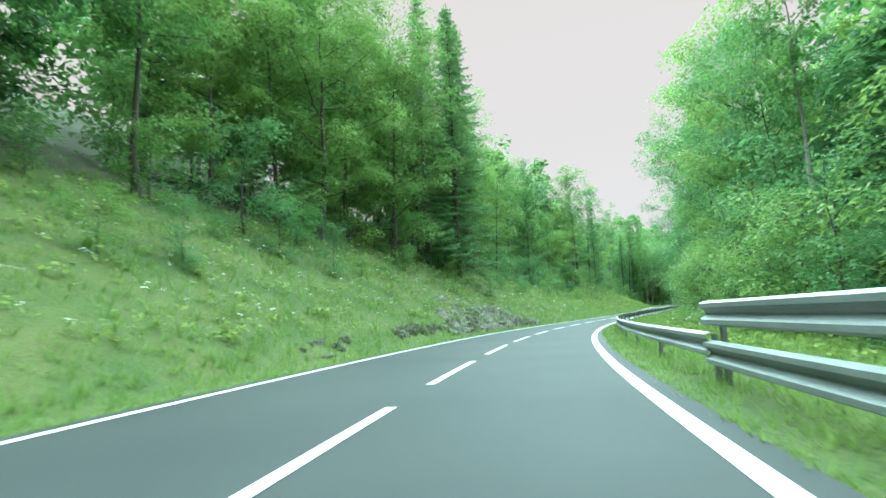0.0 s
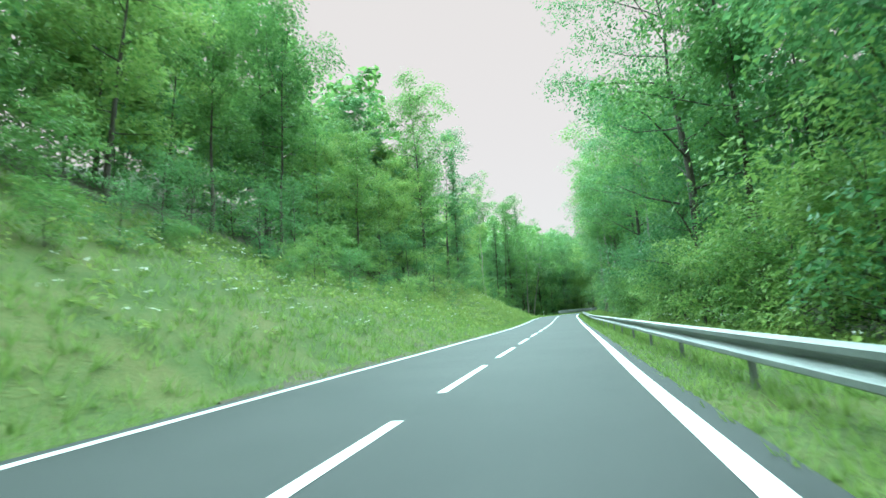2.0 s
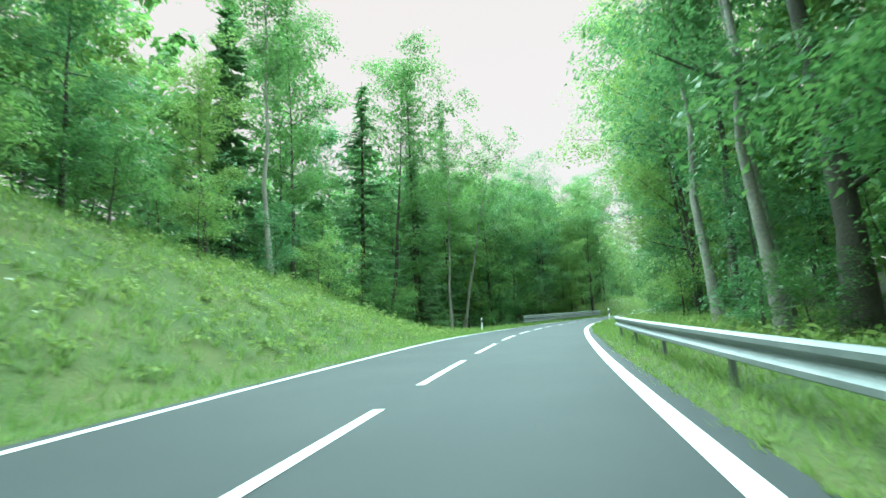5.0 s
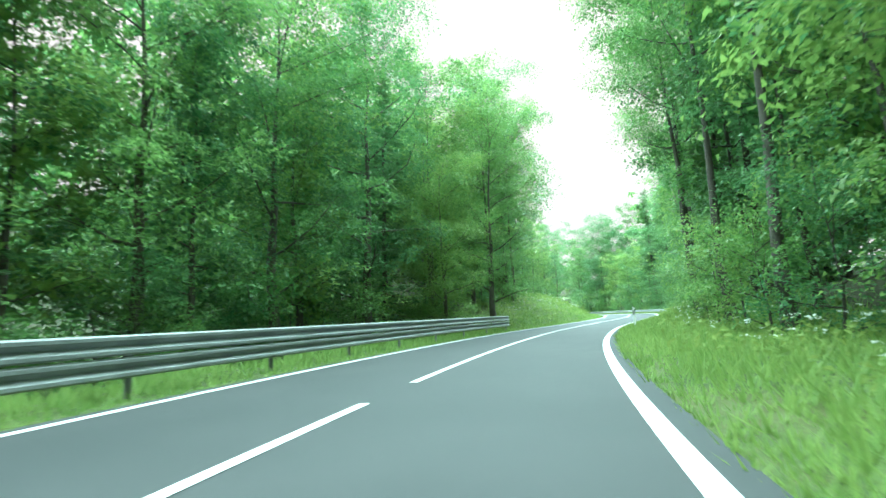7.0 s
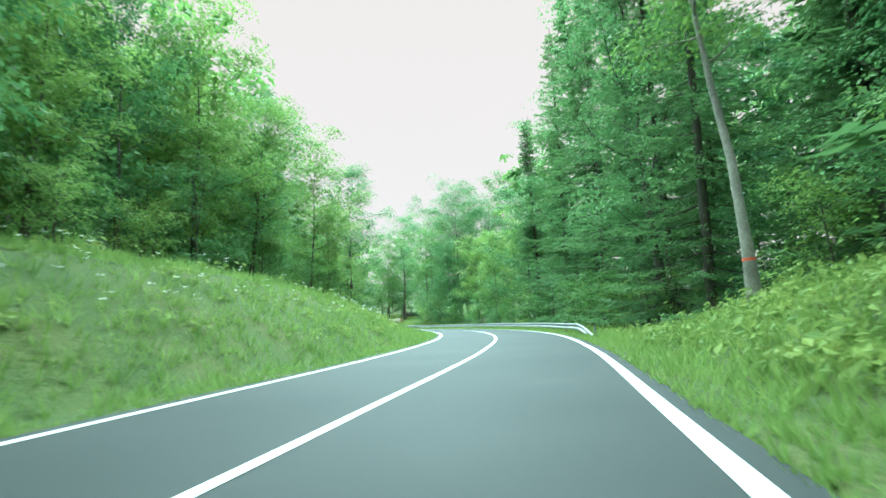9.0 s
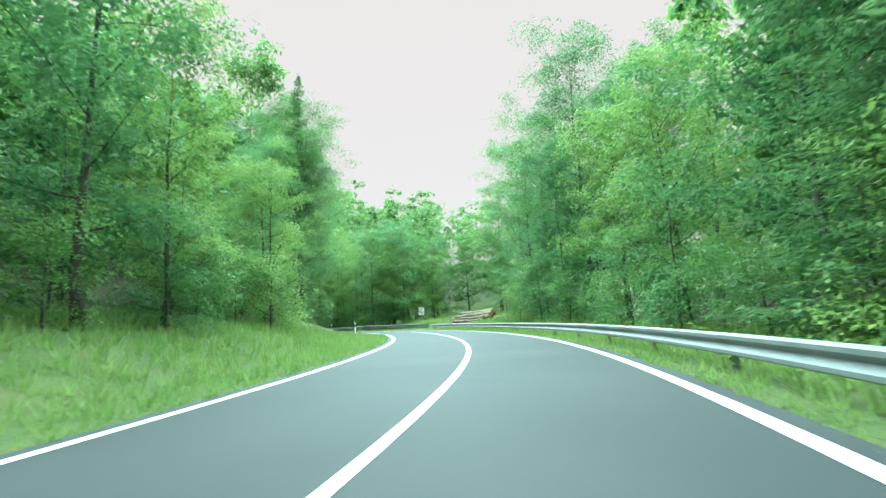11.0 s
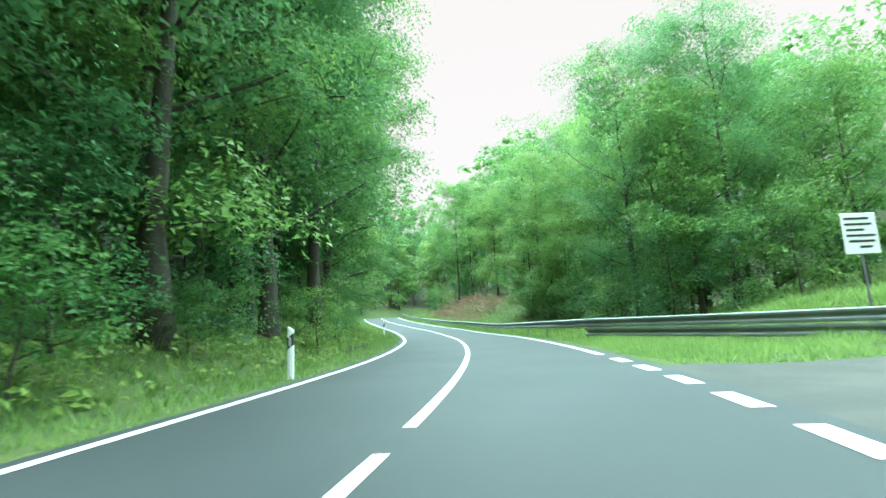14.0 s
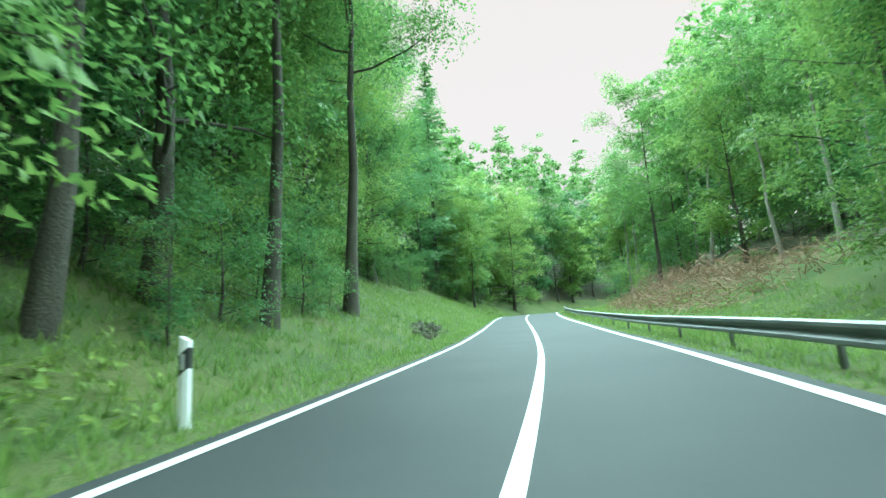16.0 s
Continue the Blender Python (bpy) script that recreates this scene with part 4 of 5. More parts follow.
# ---- the woods behind ----
def far_woods(seed=77):
    rng = np.random.default_rng(seed)
    c, m, L = [], [], []
    for side, rows in ((-1, EDGE_LEFT), (1, EDGE_RIGHT)):
        e = np.array(rows, float)
        for row in range(5):
            for s in np.arange(-30, 535, 7.5):
                s = float(s + rng.uniform(-3, 3))
                d = side * (np.interp(s, e[:, 0], e[:, 1]) + 10.0 + 8 * row + rng.uniform(-3, 3))
                fine = side > 0 and 294 < s < 358
                if fine and d < 34:
                    continue
                x, y, z = place(s, d)
                h = rng.uniform(18, 27) * (1.2 if s > 400 else 1.0)
                n = 1300 if fine else 640
                b = rng.normal(0, 1, (26, 3))
                b /= np.linalg.norm(b, axis=1)[:, None]
                b = b * rng.uniform(0.55, 1.05, (26, 1)) * np.array([3.7, 3.7, h * 0.45]) * np.where(b[:, 2:] > 0, [[0.85, 0.85, 1]], [[1, 1, 1]])
                u = rng.normal(0, 1, (n, 3))
                u[:, 2] = np.abs(u[:, 2]) * 0.75 - 0.1
                u /= np.linalg.norm(u, axis=1)[:, None]
                wide = rng.uniform(0.9, 1.9, (26, 1))
                pick = rng.integers(0, 26, n)
                c.append(np.array([x, y, z + h * 0.54]) + b[pick] + u * wide[pick] * rng.uniform(0.7, 1.1, (n, 1)))
                m.append(u * 0.7 + np.array([0, 0, 0.6]) + rng.normal(0, 0.3, (n, 3)))
                L.append(rng.uniform(0.42, 0.85, n) * (0.6 if fine else 1.0))
    c, m, L = np.concatenate(c), np.concatenate(m), np.concatenate(L)
    v, f = leaves(c, m, rng.normal(0, 1, c.shape), L * 1.4, L * 1.05, simple=True)
    return mesh_from("far_woods", v, f, LEAF)


tagged(new("far_woods", far_woods()), "dense green woods on the hillsides behind the roadside trees", "woods", kind="stuff")


# ---- grass ----
def grass(name, s0, s1, side, lo, hi, count, hmin, hmax, seed, width=0.05):
    rng = np.random.default_rng(seed)
    s = rng.uniform(s0, s1, count)
    e = lo + (hi - lo) * rng.uniform(0, 1, count) ** 1.3
    w = spline(LANE_LEFT, s) if side < 0 else spline(LANE_RIGHT, s)
    d = side * (w + 0.3 + e)
    x, y = road_xy(s, d)
    z = spline(AXIS_Z, s) + ground_h(s, d)
    if side < 0:
        e = np.where((np.abs(s - 307.3) < 4.4 + 4.8 * np.clip(1 - e / 6.0, 0, 1) ** 2) & (e < 6), e + 6, e)
        d = side * (w + 0.3 + e)
        x, y = road_xy(s, d)
        z = spline(AXIS_Z, s) + ground_h(s, d)
    else:
        keep = (np.abs(s - lane_mid(d)) > lane_half(d) + 0.1) | (d > 21)
        s, e, d, x, y, z = (q[keep] for q in (s, e, d, x, y, z))
        count = len(s)
    # tufts: a few bent blades that spread from one foot
    n, k = len(s), 5
    h = np.repeat(rng.uniform(hmin, hmax, n) * np.clip(0.35 + e / 2.0, 0, 1), k) * rng.uniform(0.6, 1.15, n * k)
    a = rng.uniform(0, 6.283, n * k)
    out = np.column_stack([np.cos(a), np.sin(a), 0 * a])
    across = np.column_stack([-np.sin(a), np.cos(a), 0 * a]) * (width * (0.5 + 0.9 * h))[:, None]
    p = np.repeat(np.column_stack([x, y, z - 0.03]), k, axis=0) + out * rng.uniform(0.0, 0.09, n * k)[:, None]
    up = (np.array([0, 0, 1.0]) + out * rng.uniform(0.25, 1.1, n * k)[:, None] + rng.normal(0, 0.15, (n * k, 3))) * h[:, None]
    v = np.stack([p - across, p + across, p + up], 1).reshape(-1, 3)
    return v, np.arange(n * k * 3).reshape(-1, 3)


GRASS_L = merged([grass("", -10, 165, -1, 0, 12, 26000, 0.12, 0.40, 1, 0.026), grass("", 165, 300, -1, 0, 11, 20000, 0.14, 0.46, 2, 0.026), grass("", 300, 440, -1, 0, 10, 17000, 0.12, 0.38, 3, 0.026)])
GRASS_R = merged([grass("", -5, 150, 1, 0, 6, 17000, 0.12, 0.36, 4, 0.026), grass("", 140, 240, 1, 0, 8, 17000, 0.14, 0.5, 5, 0.026), grass("", 238, 312, 1, 0, 7, 10000, 0.12, 0.4, 6, 0.026),
                  grass("", 326.5, 336, 1, 0.3, 8, 3500, 0.10, 0.3, 8, 0.024), grass("", 296, 313, 1, 3, 16, 4000, 0.15, 0.5, 9, 0.03), grass("", 329.5, 350, 1, 5, 34, 8000, 0.15, 0.45, 10, 0.035), grass("", 312, 334, 1, 0.5, 30, 9000, 0.10, 0.36, 11, 0.03),
                  grass("", 336, 440, 1, 0, 9, 13000, 0.12, 0.36, 7, 0.026)])
tagged(new("meadow_grass", mesh_from("meadow_grass", *GRASS_L, GRASS)), "rough green grass on the banks and verges", "grass", kind="stuff")
tagged(new("verge_grass", mesh_from("verge_grass", *GRASS_R, GRASS)), "rough green grass along the barrier and verge", "grass", kind="stuff")


def herb_patches(seed=5):
    """Broad-leaved herbs and nettles in drifts along the banks."""
    rng = np.random.default_rng(seed)
    c, m, L = [], [], []
    for s0, s1, side, lo, hi, n in ((-5, 110, -1, 2, 10, 620), (92, 160, -1, 1.5, 9, 700), (205, 262, -1, 2, 7, 160), (317, 360, -1, 1.5, 4.5, 160),
                                    (0, 140, 1, 2.2, 5, 300), (145, 240, 1, 1.6, 6, 420), (212, 238, 1, 1.5, 6, 330), (240, 312, 1, 1.8, 5, 260), (296, 312, 1, 3, 9, 160), (335, 440, 1, 2.0, 7, 180)):
        for _ in range(n):
            s, e = rng.uniform(s0, s1), rng.uniform(lo, hi)
            d = side * (float(spline(LANE_LEFT if side < 0 else LANE_RIGHT, s)) + 0.3 + e)
            x, y, z = place(s, d)
            k, r = int(rng.integers(14, 30)), rng.uniform(0.2, 0.55)
            o = rng.normal(0, 1, (k, 3)) * np.array([r, r, r * 0.35])
            c.append(np.array([x, y, z + r * 0.45]) + o * np.array([1, 1, 0.8]))
            m.append(o * 0.6 / r + np.array([0, 0, 1]) + rng.normal(0, 0.3, (k, 3)))
            L.append(rng.uniform(0.10, 0.24, k))
    c, m, L = np.concatenate(c), np.concatenate(m), np.concatenate(L)
    return mesh_from("herbs", *leaves(c, m, rng.normal(0, 1, c.shape), L, L * 0.6), HERB)


def flower_heads(seed=6):
    rng = np.random.default_rng(seed)
    c = []
    for s0, s1, side, lo, hi, n in ((-5, 70, -1, 2, 9, 420), (70, 130, -1, 2, 8, 120), (210, 262, -1, 3, 6, 150), (150, 205, 1, 2, 5, 160), (20, 110, 1, 3, 5, 60)):
        for _ in range(n):
            s, e = rng.uniform(s0, s1), rng.uniform(lo, hi)
            d = side * (float(spline(LANE_LEFT if side < 0 else LANE_RIGHT, s)) + 0.3 + e)
            x, y, z = place(s, d, rng.uniform(0.3, 0.75))
            c.append(np.array([x, y, z]) + rng.normal(0, 1, (6, 3)) * np.array([0.05, 0.05, 0.015]))
    c = np.concatenate(c)
    L = rng.uniform(0.03, 0.07, len(c))
    return mesh_from("flowers", *leaves(c, np.tile([0, 0, 1.0], (len(c), 1)) + rng.normal(0, 0.3, c.shape), rng.normal(0, 1, c.shape), L, L), FLOWER)


tagged(new("herbs", herb_patches()), "broad-leaved herbs and nettles in drifts along the banks", "herbs", kind="stuff")
tagged(new("wild_flowers", flower_heads()), "small white umbel flowers scattered over the grassy bank", "flowers", kind="stuff")


# ---- side road at the junction ----
def side_road():
    n = 24
    rows = []
    for k in range(n):
        d = 3.46 + 17.0 * k / (n - 1)
        wide, mid = float(lane_half(d)), lane_mid(d)
        row = []
        for q in (-1.14, -1, -0.75, -0.5, -0.25, 0, 0.25, 0.5, 0.75, 1, 1.14):
            x, y = road_xy(mid + q * wide, d)
            z = float(spline(AXIS_Z, mid + q * wide)) + (-0.004 if d < 3.6 else float(ground_h(mid + q * wide, d)) + 0.06) - (0.12 if abs(q) > 1 else 0)
            row.append((float(x), float(y), z))
        rows.append(row)
    v = np.array(rows).reshape(-1, 3)
    return mesh_from("side_road", v, grid_faces(n, 11)[:, ::-1], WORN, False)


tagged(new("side_road", side_road()), "narrow worn brown-grey asphalt lane leaving at the junction", "lane", kind="structure")


# ---- limestone outcrops ----
def stone_mesh(rng):
    """A weathered slab, about a metre long, with chipped corners."""
    bm = bmesh.new()
    bmesh.ops.create_cube(bm, size=1)
    for v in bm.verts:
        v.co = Vector((v.co.x * rng.uniform(0.8, 1.2), v.co.y * rng.uniform(0.75, 1.1), v.co.z * rng.uniform(0.7, 1.25))) + Vector(rng.normal(0, 0.09, 3))
    bmesh.ops.bevel(bm, geom=bm.edges[:], offset=0.09, segments=1, affect="EDGES", profile=0.5)
    for v in bm.verts:
        v.co += Vector(rng.normal(0, 0.035, 3))
    me = bpy.data.meshes.new("stone")
    bm.to_mesh(me)
    bm.free()
    me.materials.append(STONE)
    return me


STONE_RNG = np.random.default_rng(9)
STONES = [stone_mesh(STONE_RNG) for _ in range(24)]


def outcrop(s0, s1, d0, layers, size, label, thick=0.34, full=0.8):
    """Beds of limestone stepping back up the bank, each shorter than the one below it."""
    top = thing("rock_outcrop", pose(*place((s0 + s1) / 2, d0)), label, "rock", "rock outcrops on the bank")
    inv = top.matrix_basis.inverted()
    for k in range(layers):
        q = k / max(layers, 1)
        s, end = s0 + (s1 - s0) * 0.34 * q, s1 - (s1 - s0) * 0.5 * q
        while s < end:
            length = size * float(STONE_RNG.uniform(0.3, 1.45))
            if STONE_RNG.random() < full:
                d = d0 - k * size * 0.42 + float(STONE_RNG.normal(0, 0.3)) * size
                ob = part("stone", STONES[int(STONE_RNG.integers(0, 24))], STONE, top)
                up = float(STONE_RNG.uniform(-0.3, 0.06)) * size
                ob.matrix_basis = (inv @ pose(*place(s, d, up), float(STONE_RNG.normal(0, 6)), float(STONE_RNG.normal(3, 5)), heading(s) + 90 + float(STONE_RNG.normal(0, 11)))
                                   @ Matrix.Diagonal((length, size * float(STONE_RNG.uniform(0.6, 1.0)), thick * float(STONE_RNG.uniform(0.7, 1.25)), 1)))
            s += length * 0.86
    return top


def rock_face(top, s0, s1, d0, high):
    """The solid rock between the slabs: broken ledges that sink into the bank at their ends."""
    inv, rng = top.matrix_basis.inverted(), np.random.default_rng(12)
    rows, cols = int((s1 - s0) / 0.16), 46
    pts = []
    for i in range(rows):
        q = i / (rows - 1)
        s = s0 + (s1 - s0) * q
        crest = high * min(1, 3.2 * q + 0.25) * (1 - q ** 3.0) * (0.8 + 0.2 * math.sin(s * 1.9))
        for k in range(cols):
            e = 4.6 * k / (cols - 1)
            x, y, z = place(s, d0 - e)
            up = z - float(spline(AXIS_Z, s))
            bed = 0.22 + 0.05 * math.sin(s * 0.7)
            ledge = (math.floor(up / bed + 0.5 * noise.noise((s * 0.5, 1.0, up * 0.3))) + 1.0) * bed
            rough = 0.28 * noise.fractal((s * 1.1, e * 1.4, 2.0), 0.9, 2.1, 4)
            proud = min(1.0, (crest - up) / 0.5)
            lift = (0.02 + 0.85 * (ledge - up) + 1.5 * rough) if proud > 0 else -0.3
            pts.append(inv @ Vector((x, y, z + lift * max(0.0, min(proud, 1.0)) - (0.25 if proud <= 0 or k == 0 else 0.0))))
    return part("rock_face", mesh_from("rock_face", np.array(pts), grid_faces(rows, cols)[:, ::-1], STONE), STONE, top)


ledges = outcrop(29.5, 48.0, -4.6, 10, 0.42, "layered grey limestone outcrop breaking through the grass bank", 0.26, 0.8)
rock_face(ledges, 27.5, 49.0, -4.3, 2.7)
outcrop(21, 27, -5.0, 3, 0.42, "low grey limestone ledge in the grass bank", 0.3, 0.75)
outcrop(27, 31, -5.1, 2, 0.5, "scattered limestone blocks in the grass", 0.26, 0.5)
outcrop(14, 17, -5.0, 2, 0.5, "few pale limestone blocks near the road edge", 0.26, 0.6)
outcrop(378, 386, -5.2, 4, 0.55, "grey limestone ledge on the grassy slope", 0.3, 0.8)
outcrop(333.5, 336, 12.5, 2, 0.4, "low grey limestone ledge in the meadow behind the sign", 0.22, 0.7)
outcrop(334, 337.5, 18.0, 1, 0.4, "few limestone blocks in the meadow", 0.2, 0.6)
outcrop(336, 342, -4.5, 2, 0.45, "mossy limestone blocks under the trees", 0.24, 0.6)


# ---- timber pile ----
def log(m, length, r0, r1, seed, label):
    rng = np.random.default_rng(seed)
    t = thing("log", m, label, "log", "logs in the timber pile")
    n = 9
    x = np.linspace(-length / 2, length / 2, n)
    p = np.column_stack([x, rng.normal(0, 0.018, n), rng.normal(0, 0.018, n)])
    r = np.linspace(r0, r1, n) * rng.uniform(0.95, 1.06, n)
    bv, bf = tube(p, r, 14)
    bv = bv + rng.normal(0, 0.011, bv.shape)
    part("bark", mesh_from("bark", bv, bf, LOG_BARK, True), LOG_BARK, t)
    for k, e in ((0, -1), (n - 1, 1)):
        bm = bmesh.new()
        ring = [bm.verts.new((p[k, 0] + 0.004 * e, p[k, 1] + r[k] * 0.985 * math.cos(a), p[k, 2] + r[k] * 0.985 * math.sin(a))) for a in np.linspace(0, 2 * math.pi, 14, endpoint=False)]
        mid = bm.verts.new((p[k, 0] + 0.012 * e, p[k, 1], p[k, 2]))
        for i in range(14):
            bm.faces.new((ring[i], ring[(i + 1) % 14], mid) if e > 0 else (ring[(i + 1) % 14], ring[i], mid))
        part("cut_end", bm, CUT_WOOD, t, "pale sawn end")
    return t


PILE_RNG = np.random.default_rng(15)
PILE = []
for row, (count, start) in enumerate(((8, 0.0), (7, 0.2), (6, 0.4), (6, 0.6), (5, 0.95), (3, 1.4))):
    for k in range(count):
        PILE.append((start + 0.345 * k + PILE_RNG.uniform(-0.04, 0.04), 0.16 + 0.285 * row + PILE_RNG.uniform(-0.02, 0.03), PILE_RNG.uniform(3.2, 4.5), PILE_RNG.uniform(0.13, 0.22)))
turn = heading(312) + 90 + 30
base = Matrix.Translation(place(311.6, 6.7)) @ pose(0, 0, 0, 0, 0, turn)
for i, (across, up, length, r) in enumerate(PILE):
    shift = float(STONE_RNG.uniform(-0.35, 0.35)) - 0.85 * (up - 0.16)
    log(base @ pose(shift, -across, up - 0.05, 0, float(STONE_RNG.uniform(-2.5, 2.5)), float(STONE_RNG.uniform(-7, 7))), length, r * float(STONE_RNG.uniform(0.9, 1.2)), r * float(STONE_RNG.uniform(0.7, 0.95)), 100 + i,
        "felled log with pale peeling bark on the roadside pile")
log(Matrix.Translation(place(310.2, 6.2, 0.42)) @ pose(0, 0, 0, 0, 0, turn + 55), 1.5, 0.19, 0.18, 130, "short sawn log lying before the pile")


# ---- sign board ----
def sign_board(s, d, top_h):
    t = thing("notice_sign", pose(*place(s, d), 0, 0, heading(s) + 8), "white notice board with dark lines of writing on a grey post", "sign")
    z = top_h - float(ground_h(s, d))
    bm = bmesh.new()
    v, f = tube([(0, 0.05, -0.3), (0, 0.05, z)], [0.03, 0.03], 10)
    part("post", mesh_from("post", v, f, ZINC_DULL, True), ZINC_DULL, t)
    box(bm, 0.84, 0.03, 0.94, (0, 0, z - 0.42), 0.012)
    board = part("board", bm, WHITE, t)
    for k, (w, h, x) in enumerate(((0.6, 0.05, -0.06), (0.66, 0.05, -0.03), (0.42, 0.045, -0.12), (0.7, 0.05, 0.0), (0.62, 0.05, 0.0), (0.3, 0.05, 0.08))):
        bm = bmesh.new()
        box(bm, w, 0.004, h, (x, -0.019, z - 0.08 - 0.13 * k))
        part("bar", bm, BLACK, board, "dark line of writing")
    return t


sign_board(327.6, 9.1, 2.84)
pole = thing("slim_pole", pose(*place(313.9, 6.6)), "slim grey metal pole beside the timber pile", "pole")
v, f = tube([(0, 0, -0.3), (0, 0, 1.5), (0, 0, 3.5)], [0.04, 0.038, 0.034], 10)
part("shaft", mesh_from("shaft", v, f, ZINC_DULL, True), ZINC_DULL, pole)
bm = bmesh.new()
box(bm, 0.09, 0.09, 0.03, (0, 0, 3.51), 0.008)
part("cap", bm, ZINC_DULL, pole)


# ---- end pieces of the barriers ----
def barrier_end(s, d, h, label):
    t = thing("barrier_end", pose(*place(s, d), 0, 0, heading(s)), label, "barrier end")
    z = h - float(ground_h(s, d))
    bm = bmesh.new()
    bmesh.ops.create_cone(bm, cap_ends=True, segments=16, radius1=0.13, radius2=0.13, depth=0.44, matrix=Matrix.Translation((0, 0, z)))
    part("bullnose", bm, ZINC, t)
    v, f = tube([(0.0, 0, -0.3), (0, 0, z - 0.1)], [0.05, 0.05], 8)
    part("post", mesh_from("post", v, f, ZINC_DULL, True), ZINC_DULL, t)
    return t


barrier_end(313.0, float(right_rail(313.0)) + 0.26, 0.38, "rounded galvanised end of a crash barrier at the junction")
barrier_end(326.5, float(right_rail(326.5)) + 5.35, 0.62, "rounded galvanised end of a double crash barrier")


# ---- leaning marked tree and the brushwood ----
marked = tree_thing("ash_tree", broad_tree(21, 2.8, 7.0, 27, 110, 70, 0.16, 0.17, 0.05, fill=400, simple=True, deep=(0.14, 0.22)), BARK_PALE, LEAF_LIGHT, "leaning ash with a grey trunk and an orange paint ring", "tree", WOOD_GROUP)
marked.matrix_basis = pose(*place(229.8, 7.2, -0.1), 0, 0, heading(229.8)) @ pose(0, 0, 0, 0, -5, 0)
for kind, which, s, d, size in (("elm", 0, 297, 19, 1.15), ("beech", 0, 301, 25, 1.2), ("elm", 1, 307, 24, 1.0), ("elm", 0, 311, 30, 1.0), ("maple", 1, 304, 31, 1.0)):
    plant(kind, which, s, d, size)
for s, d, lean in ((167.0, -9.8, 3), (169.2, -9.4, 13)):
    ash = plant("slim", 0, s, d, 1.0)
    ash.matrix_basis = pose(*place(s, d, -0.1), 0, 0, heading(s)) @ pose(0, 0, 0, 0, lean, 0)
stem = next(c for c in marked.children if c.name.startswith("trunk")).data
low, high = (np.array([stem.vertices[i].co[:] for i in range(k, k + 8)]) for k in (0, 8))
bands = []
for height_ in (1.40, 1.47):
    q = (height_ + 0.4) / (high[:, 2].mean() + 0.4)
    loop = low + (high - low) * q
    bands.append(loop.mean(0) + (loop - loop.mean(0)) * 1.02)
v = np.concatenate(bands)
f = np.array([(i, (i + 1) % 8, 8 + (i + 1) % 8, 8 + i) for i in range(8)])
part("paint_ring", mesh_from("paint_ring", v, f, ORANGE, True), ORANGE, marked, "orange paint ring")


def brushwood(seed=31):
    rng = np.random.default_rng(seed)
    out = []
    for _ in range(2300):
        s, e = rng.uniform(379, 410), rng.uniform(0, 1)
        d = 8.0 + 7.5 * e
        heap = 0.8 + 1.7 * math.sin(s * 0.9) ** 2 * math.sin(e * 3.1) ** 2
        x, y, z = place(s, d, rng.uniform(0.02, 1.0) * heap)
        a, b = rng.uniform(0, 6.283), rng.normal(0, 0.45)
        L = rng.uniform(0.4, 1.9)
        v = np.array([math.cos(a) * math.cos(b), math.sin(a) * math.cos(b), math.sin(b)]) * L / 2
        p = np.array([x, y, z])
        r = rng.uniform(0.008, 0.03)
        out.append(tube([p - v, p + rng.normal(0, 0.08, 3), p + v], [r, r * 0.8, r * 0.35], 3))
    return mesh_from("brushwood", *merged(out), BRUSH)


tagged(new("brushwood", brushwood()), "heaped brown dead branches on the cleared slope", "brushwood", kind="stuff")


# ---- open wooden shelter on the meadow ----
TIMBER = textured("dark_timber", [(0.2, (0.030, 0.026, 0.020)), (0.8, (0.085, 0.07, 0.052))], 2, 25, 0.85, bump=0.4)


def shelter(s, d, width=4.6, depth=3.0):
    t = thing("wooden_shelter", pose(*place(s, d), 0, 0, heading(312) - 38), "low open wooden shelter with a flat dark roof on the meadow", "shelter")
    bm = bmesh.new()
    box(bm, width + 0.5, depth + 0.5, 0.10, (0, 0, 2.22), 0.02)
    part("roof", bm, TIMBER, t)
    bm = bmesh.new()
    box(bm, width + 0.54, 0.05, 0.26, (0, -depth / 2 - 0.28, 2.14), 0.01)
    part("fascia", bm, TIMBER, t)
    for x in (-0.5, -0.02, 0.5):
        for y in (-0.5, 0.5):
            bm = bmesh.new()
            box(bm, 0.16, 0.16, 2.5, (x * width, y * depth, 0.92), 0.015)
            part("post", bm, TIMBER, t)
    for k in range(4):
        bm = bmesh.new()
        box(bm, width, 0.035, 0.17, (0, depth / 2 - 0.1, 0.35 + 0.24 * k), 0.008)
        part("board", bm, TIMBER, t)
    bm = bmesh.new()
    box(bm, width * 0.8, 0.4, 0.06, (0, depth / 2 - 0.45, 0.46), 0.01)
    part("bench", bm, TIMBER, t, "plank bench")
    return t


shelter(335.5, 36.5)


def forest_track():
    """Trodden gravel and leaves where a forest track meets the road."""
    n, m = 15, 9
    rows = []
    for k in range(n):
        u = k / (n - 1)
        e = 0.30 + 6.0 * u
        half = 4.5 + 4.8 * (1 - u) ** 2
        for q in np.linspace(-1, 1, m):
            s = 307.3 + q * half + 0.5 * math.sin(5 * u + q)
            d = -float(spline(LANE_LEFT, s)) - e
            x, y, z = place(s, d)
            rows.append((x, y, (z + (0.045 if abs(q) < 0.99 else -0.12)) if k else float(spline(AXIS_Z, s)) - 0.012))
    return mesh_from("forest_track", np.array(rows), grid_faces(n, m), TRACK, True)


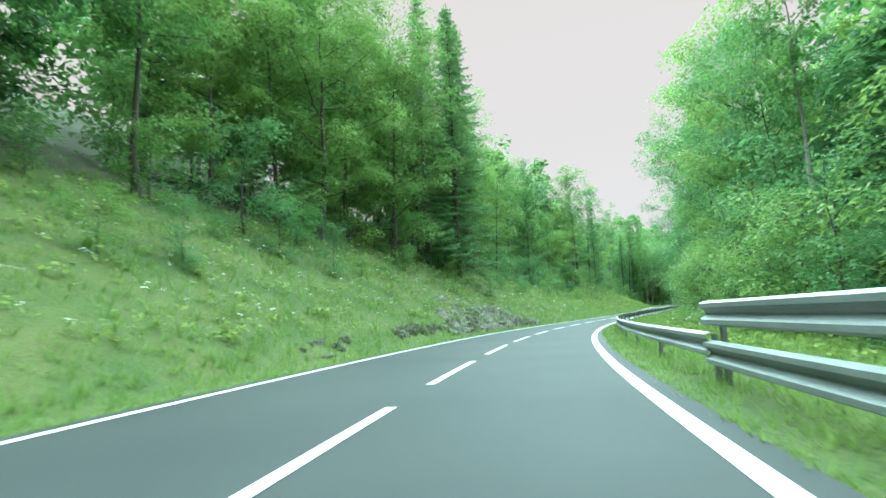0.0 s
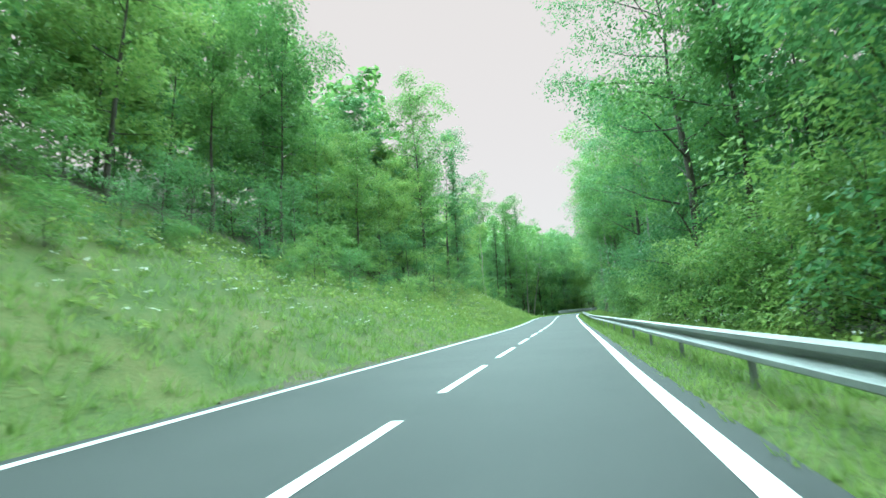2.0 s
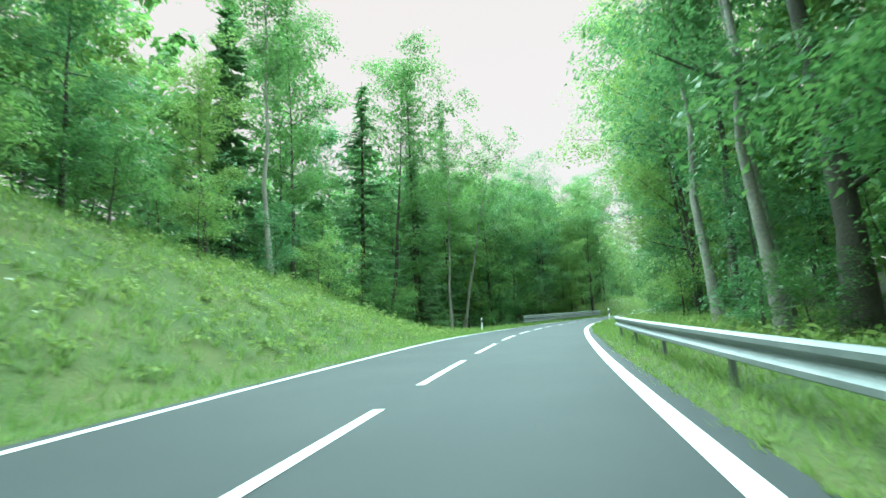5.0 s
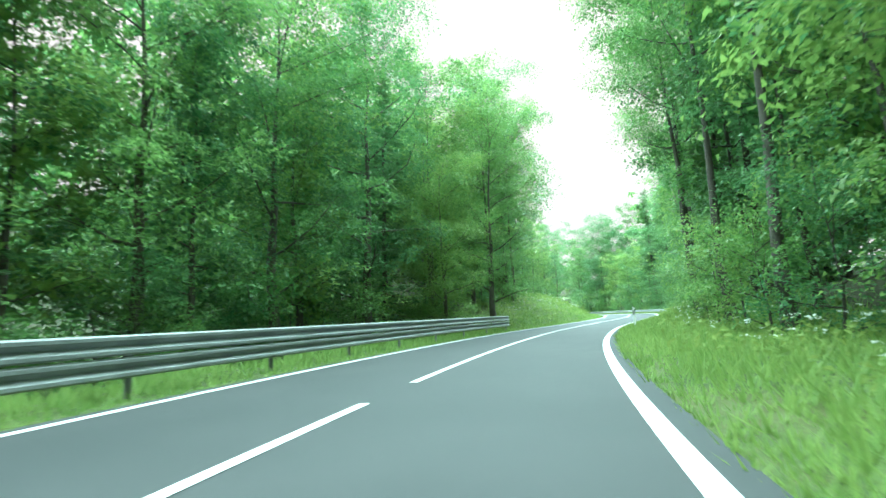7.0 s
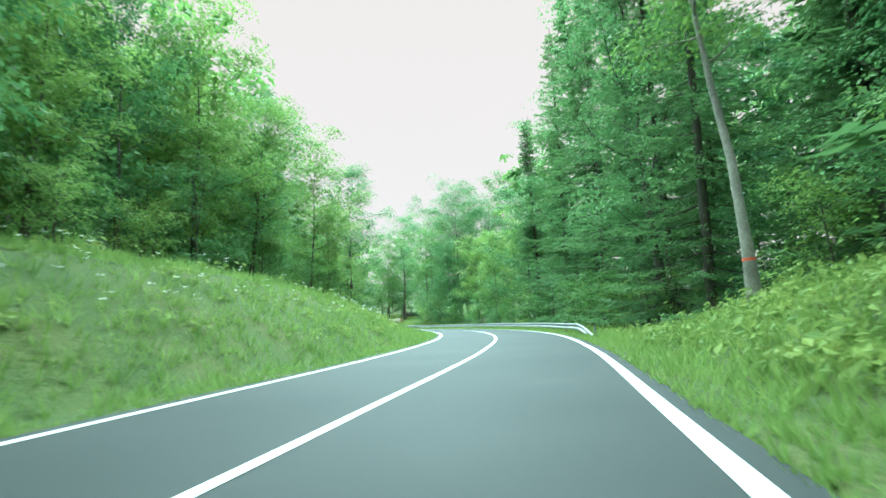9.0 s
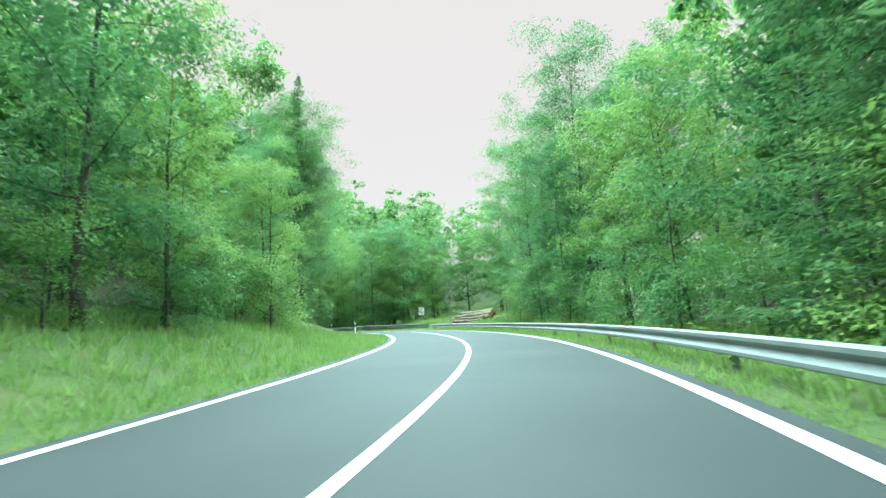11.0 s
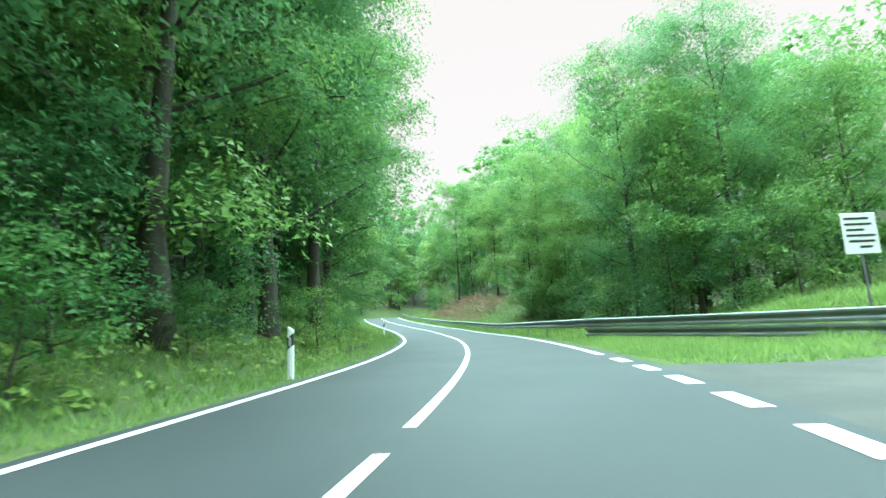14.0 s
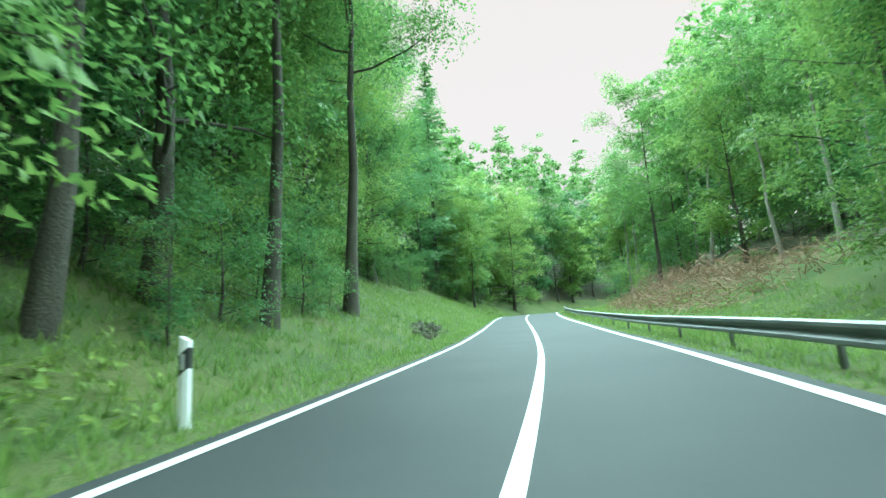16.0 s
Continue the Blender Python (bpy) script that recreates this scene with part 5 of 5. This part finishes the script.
TRACK = textured("trodden_track", [(0.25, (0.030, 0.028, 0.014)), (0.45, (0.055, 0.048, 0.027)), (0.6, (0.080, 0.070, 0.043)), (0.75, (0.13, 0.115, 0.085))], 0.9, 22, 0.95, bump=0.8, depth=0.05)
tagged(new("forest_track", forest_track()), "brown gravel and leaf litter where a forest track joins the road", "track", kind="structure")


def fallen_branch(s, d, length, turn_, label):
    rng = np.random.default_rng(int(s * 10))
    t = thing("fallen_branch", pose(*place(s, d, 0.06), 0, 0, turn_), label, "branch")
    p = np.column_stack([np.linspace(-length / 2, length / 2, 7), rng.normal(0, 0.06, 7), np.abs(rng.normal(0, 0.04, 7))])
    part("stem", mesh_from("stem", *tube(p, np.linspace(0.05, 0.012, 7), 7), BARK_PALE, True), BARK_PALE, t)
    for k in (2, 3, 5):
        w = p[k] + np.array([0.35, rng.choice((-1, 1)) * 0.4, 0.12]) * rng.uniform(0.6, 1.2)
        part("twig", mesh_from("twig", *tube([p[k], (p[k] + w) / 2 + 0.02, w], [0.018, 0.012, 0.005], 5), BARK_PALE, True), BARK_PALE, t)
    return t


fallen_branch(168.0, -6.0, 1.7, 20, "pale fallen branch on the grass verge")
for s, d, L, a in ((308.6, 9.0, 1.6, 70), (307.4, 10.5, 1.3, 15), (309.6, 11.8, 1.9, 120), (306.4, 8.6, 1.1, 160), (311.0, 13.0, 1.5, 40), (308.0, 13.5, 1.2, 95)):
    fallen_branch(s, d, L, a, "broken grey branch lying near the timber pile")


def verge_strip():
    """A strip of washed-out earth and gravel along the foot of the bank."""
    s = np.arange(56.0, 106.0, 0.8)
    rows = []
    for q in s:
        wide = 0.9 + 0.35 * math.sin(q * 0.55) + 0.25 * math.sin(q * 1.7)
        fade = min(1.0, (q - 55.5) / 6, (106 - q) / 6)
        for u in (0.0, 0.33, 0.66, 1.0, 1.06):
            e = 0.30 + wide * fade * u
            x, y, z = place(q, -float(spline(LANE_LEFT, q)) - e)
            rows.append((x, y, (z + (0.03 if u <= 1 else -0.08)) if u else float(spline(AXIS_Z, q)) - 0.012))
    return mesh_from("verge_strip", np.array(rows), grid_faces(len(s), 5), TRACK, True)


tagged(new("verge_strip", verge_strip()), "brown earth and gravel washed out at the foot of the bank", "verge", kind="structure")
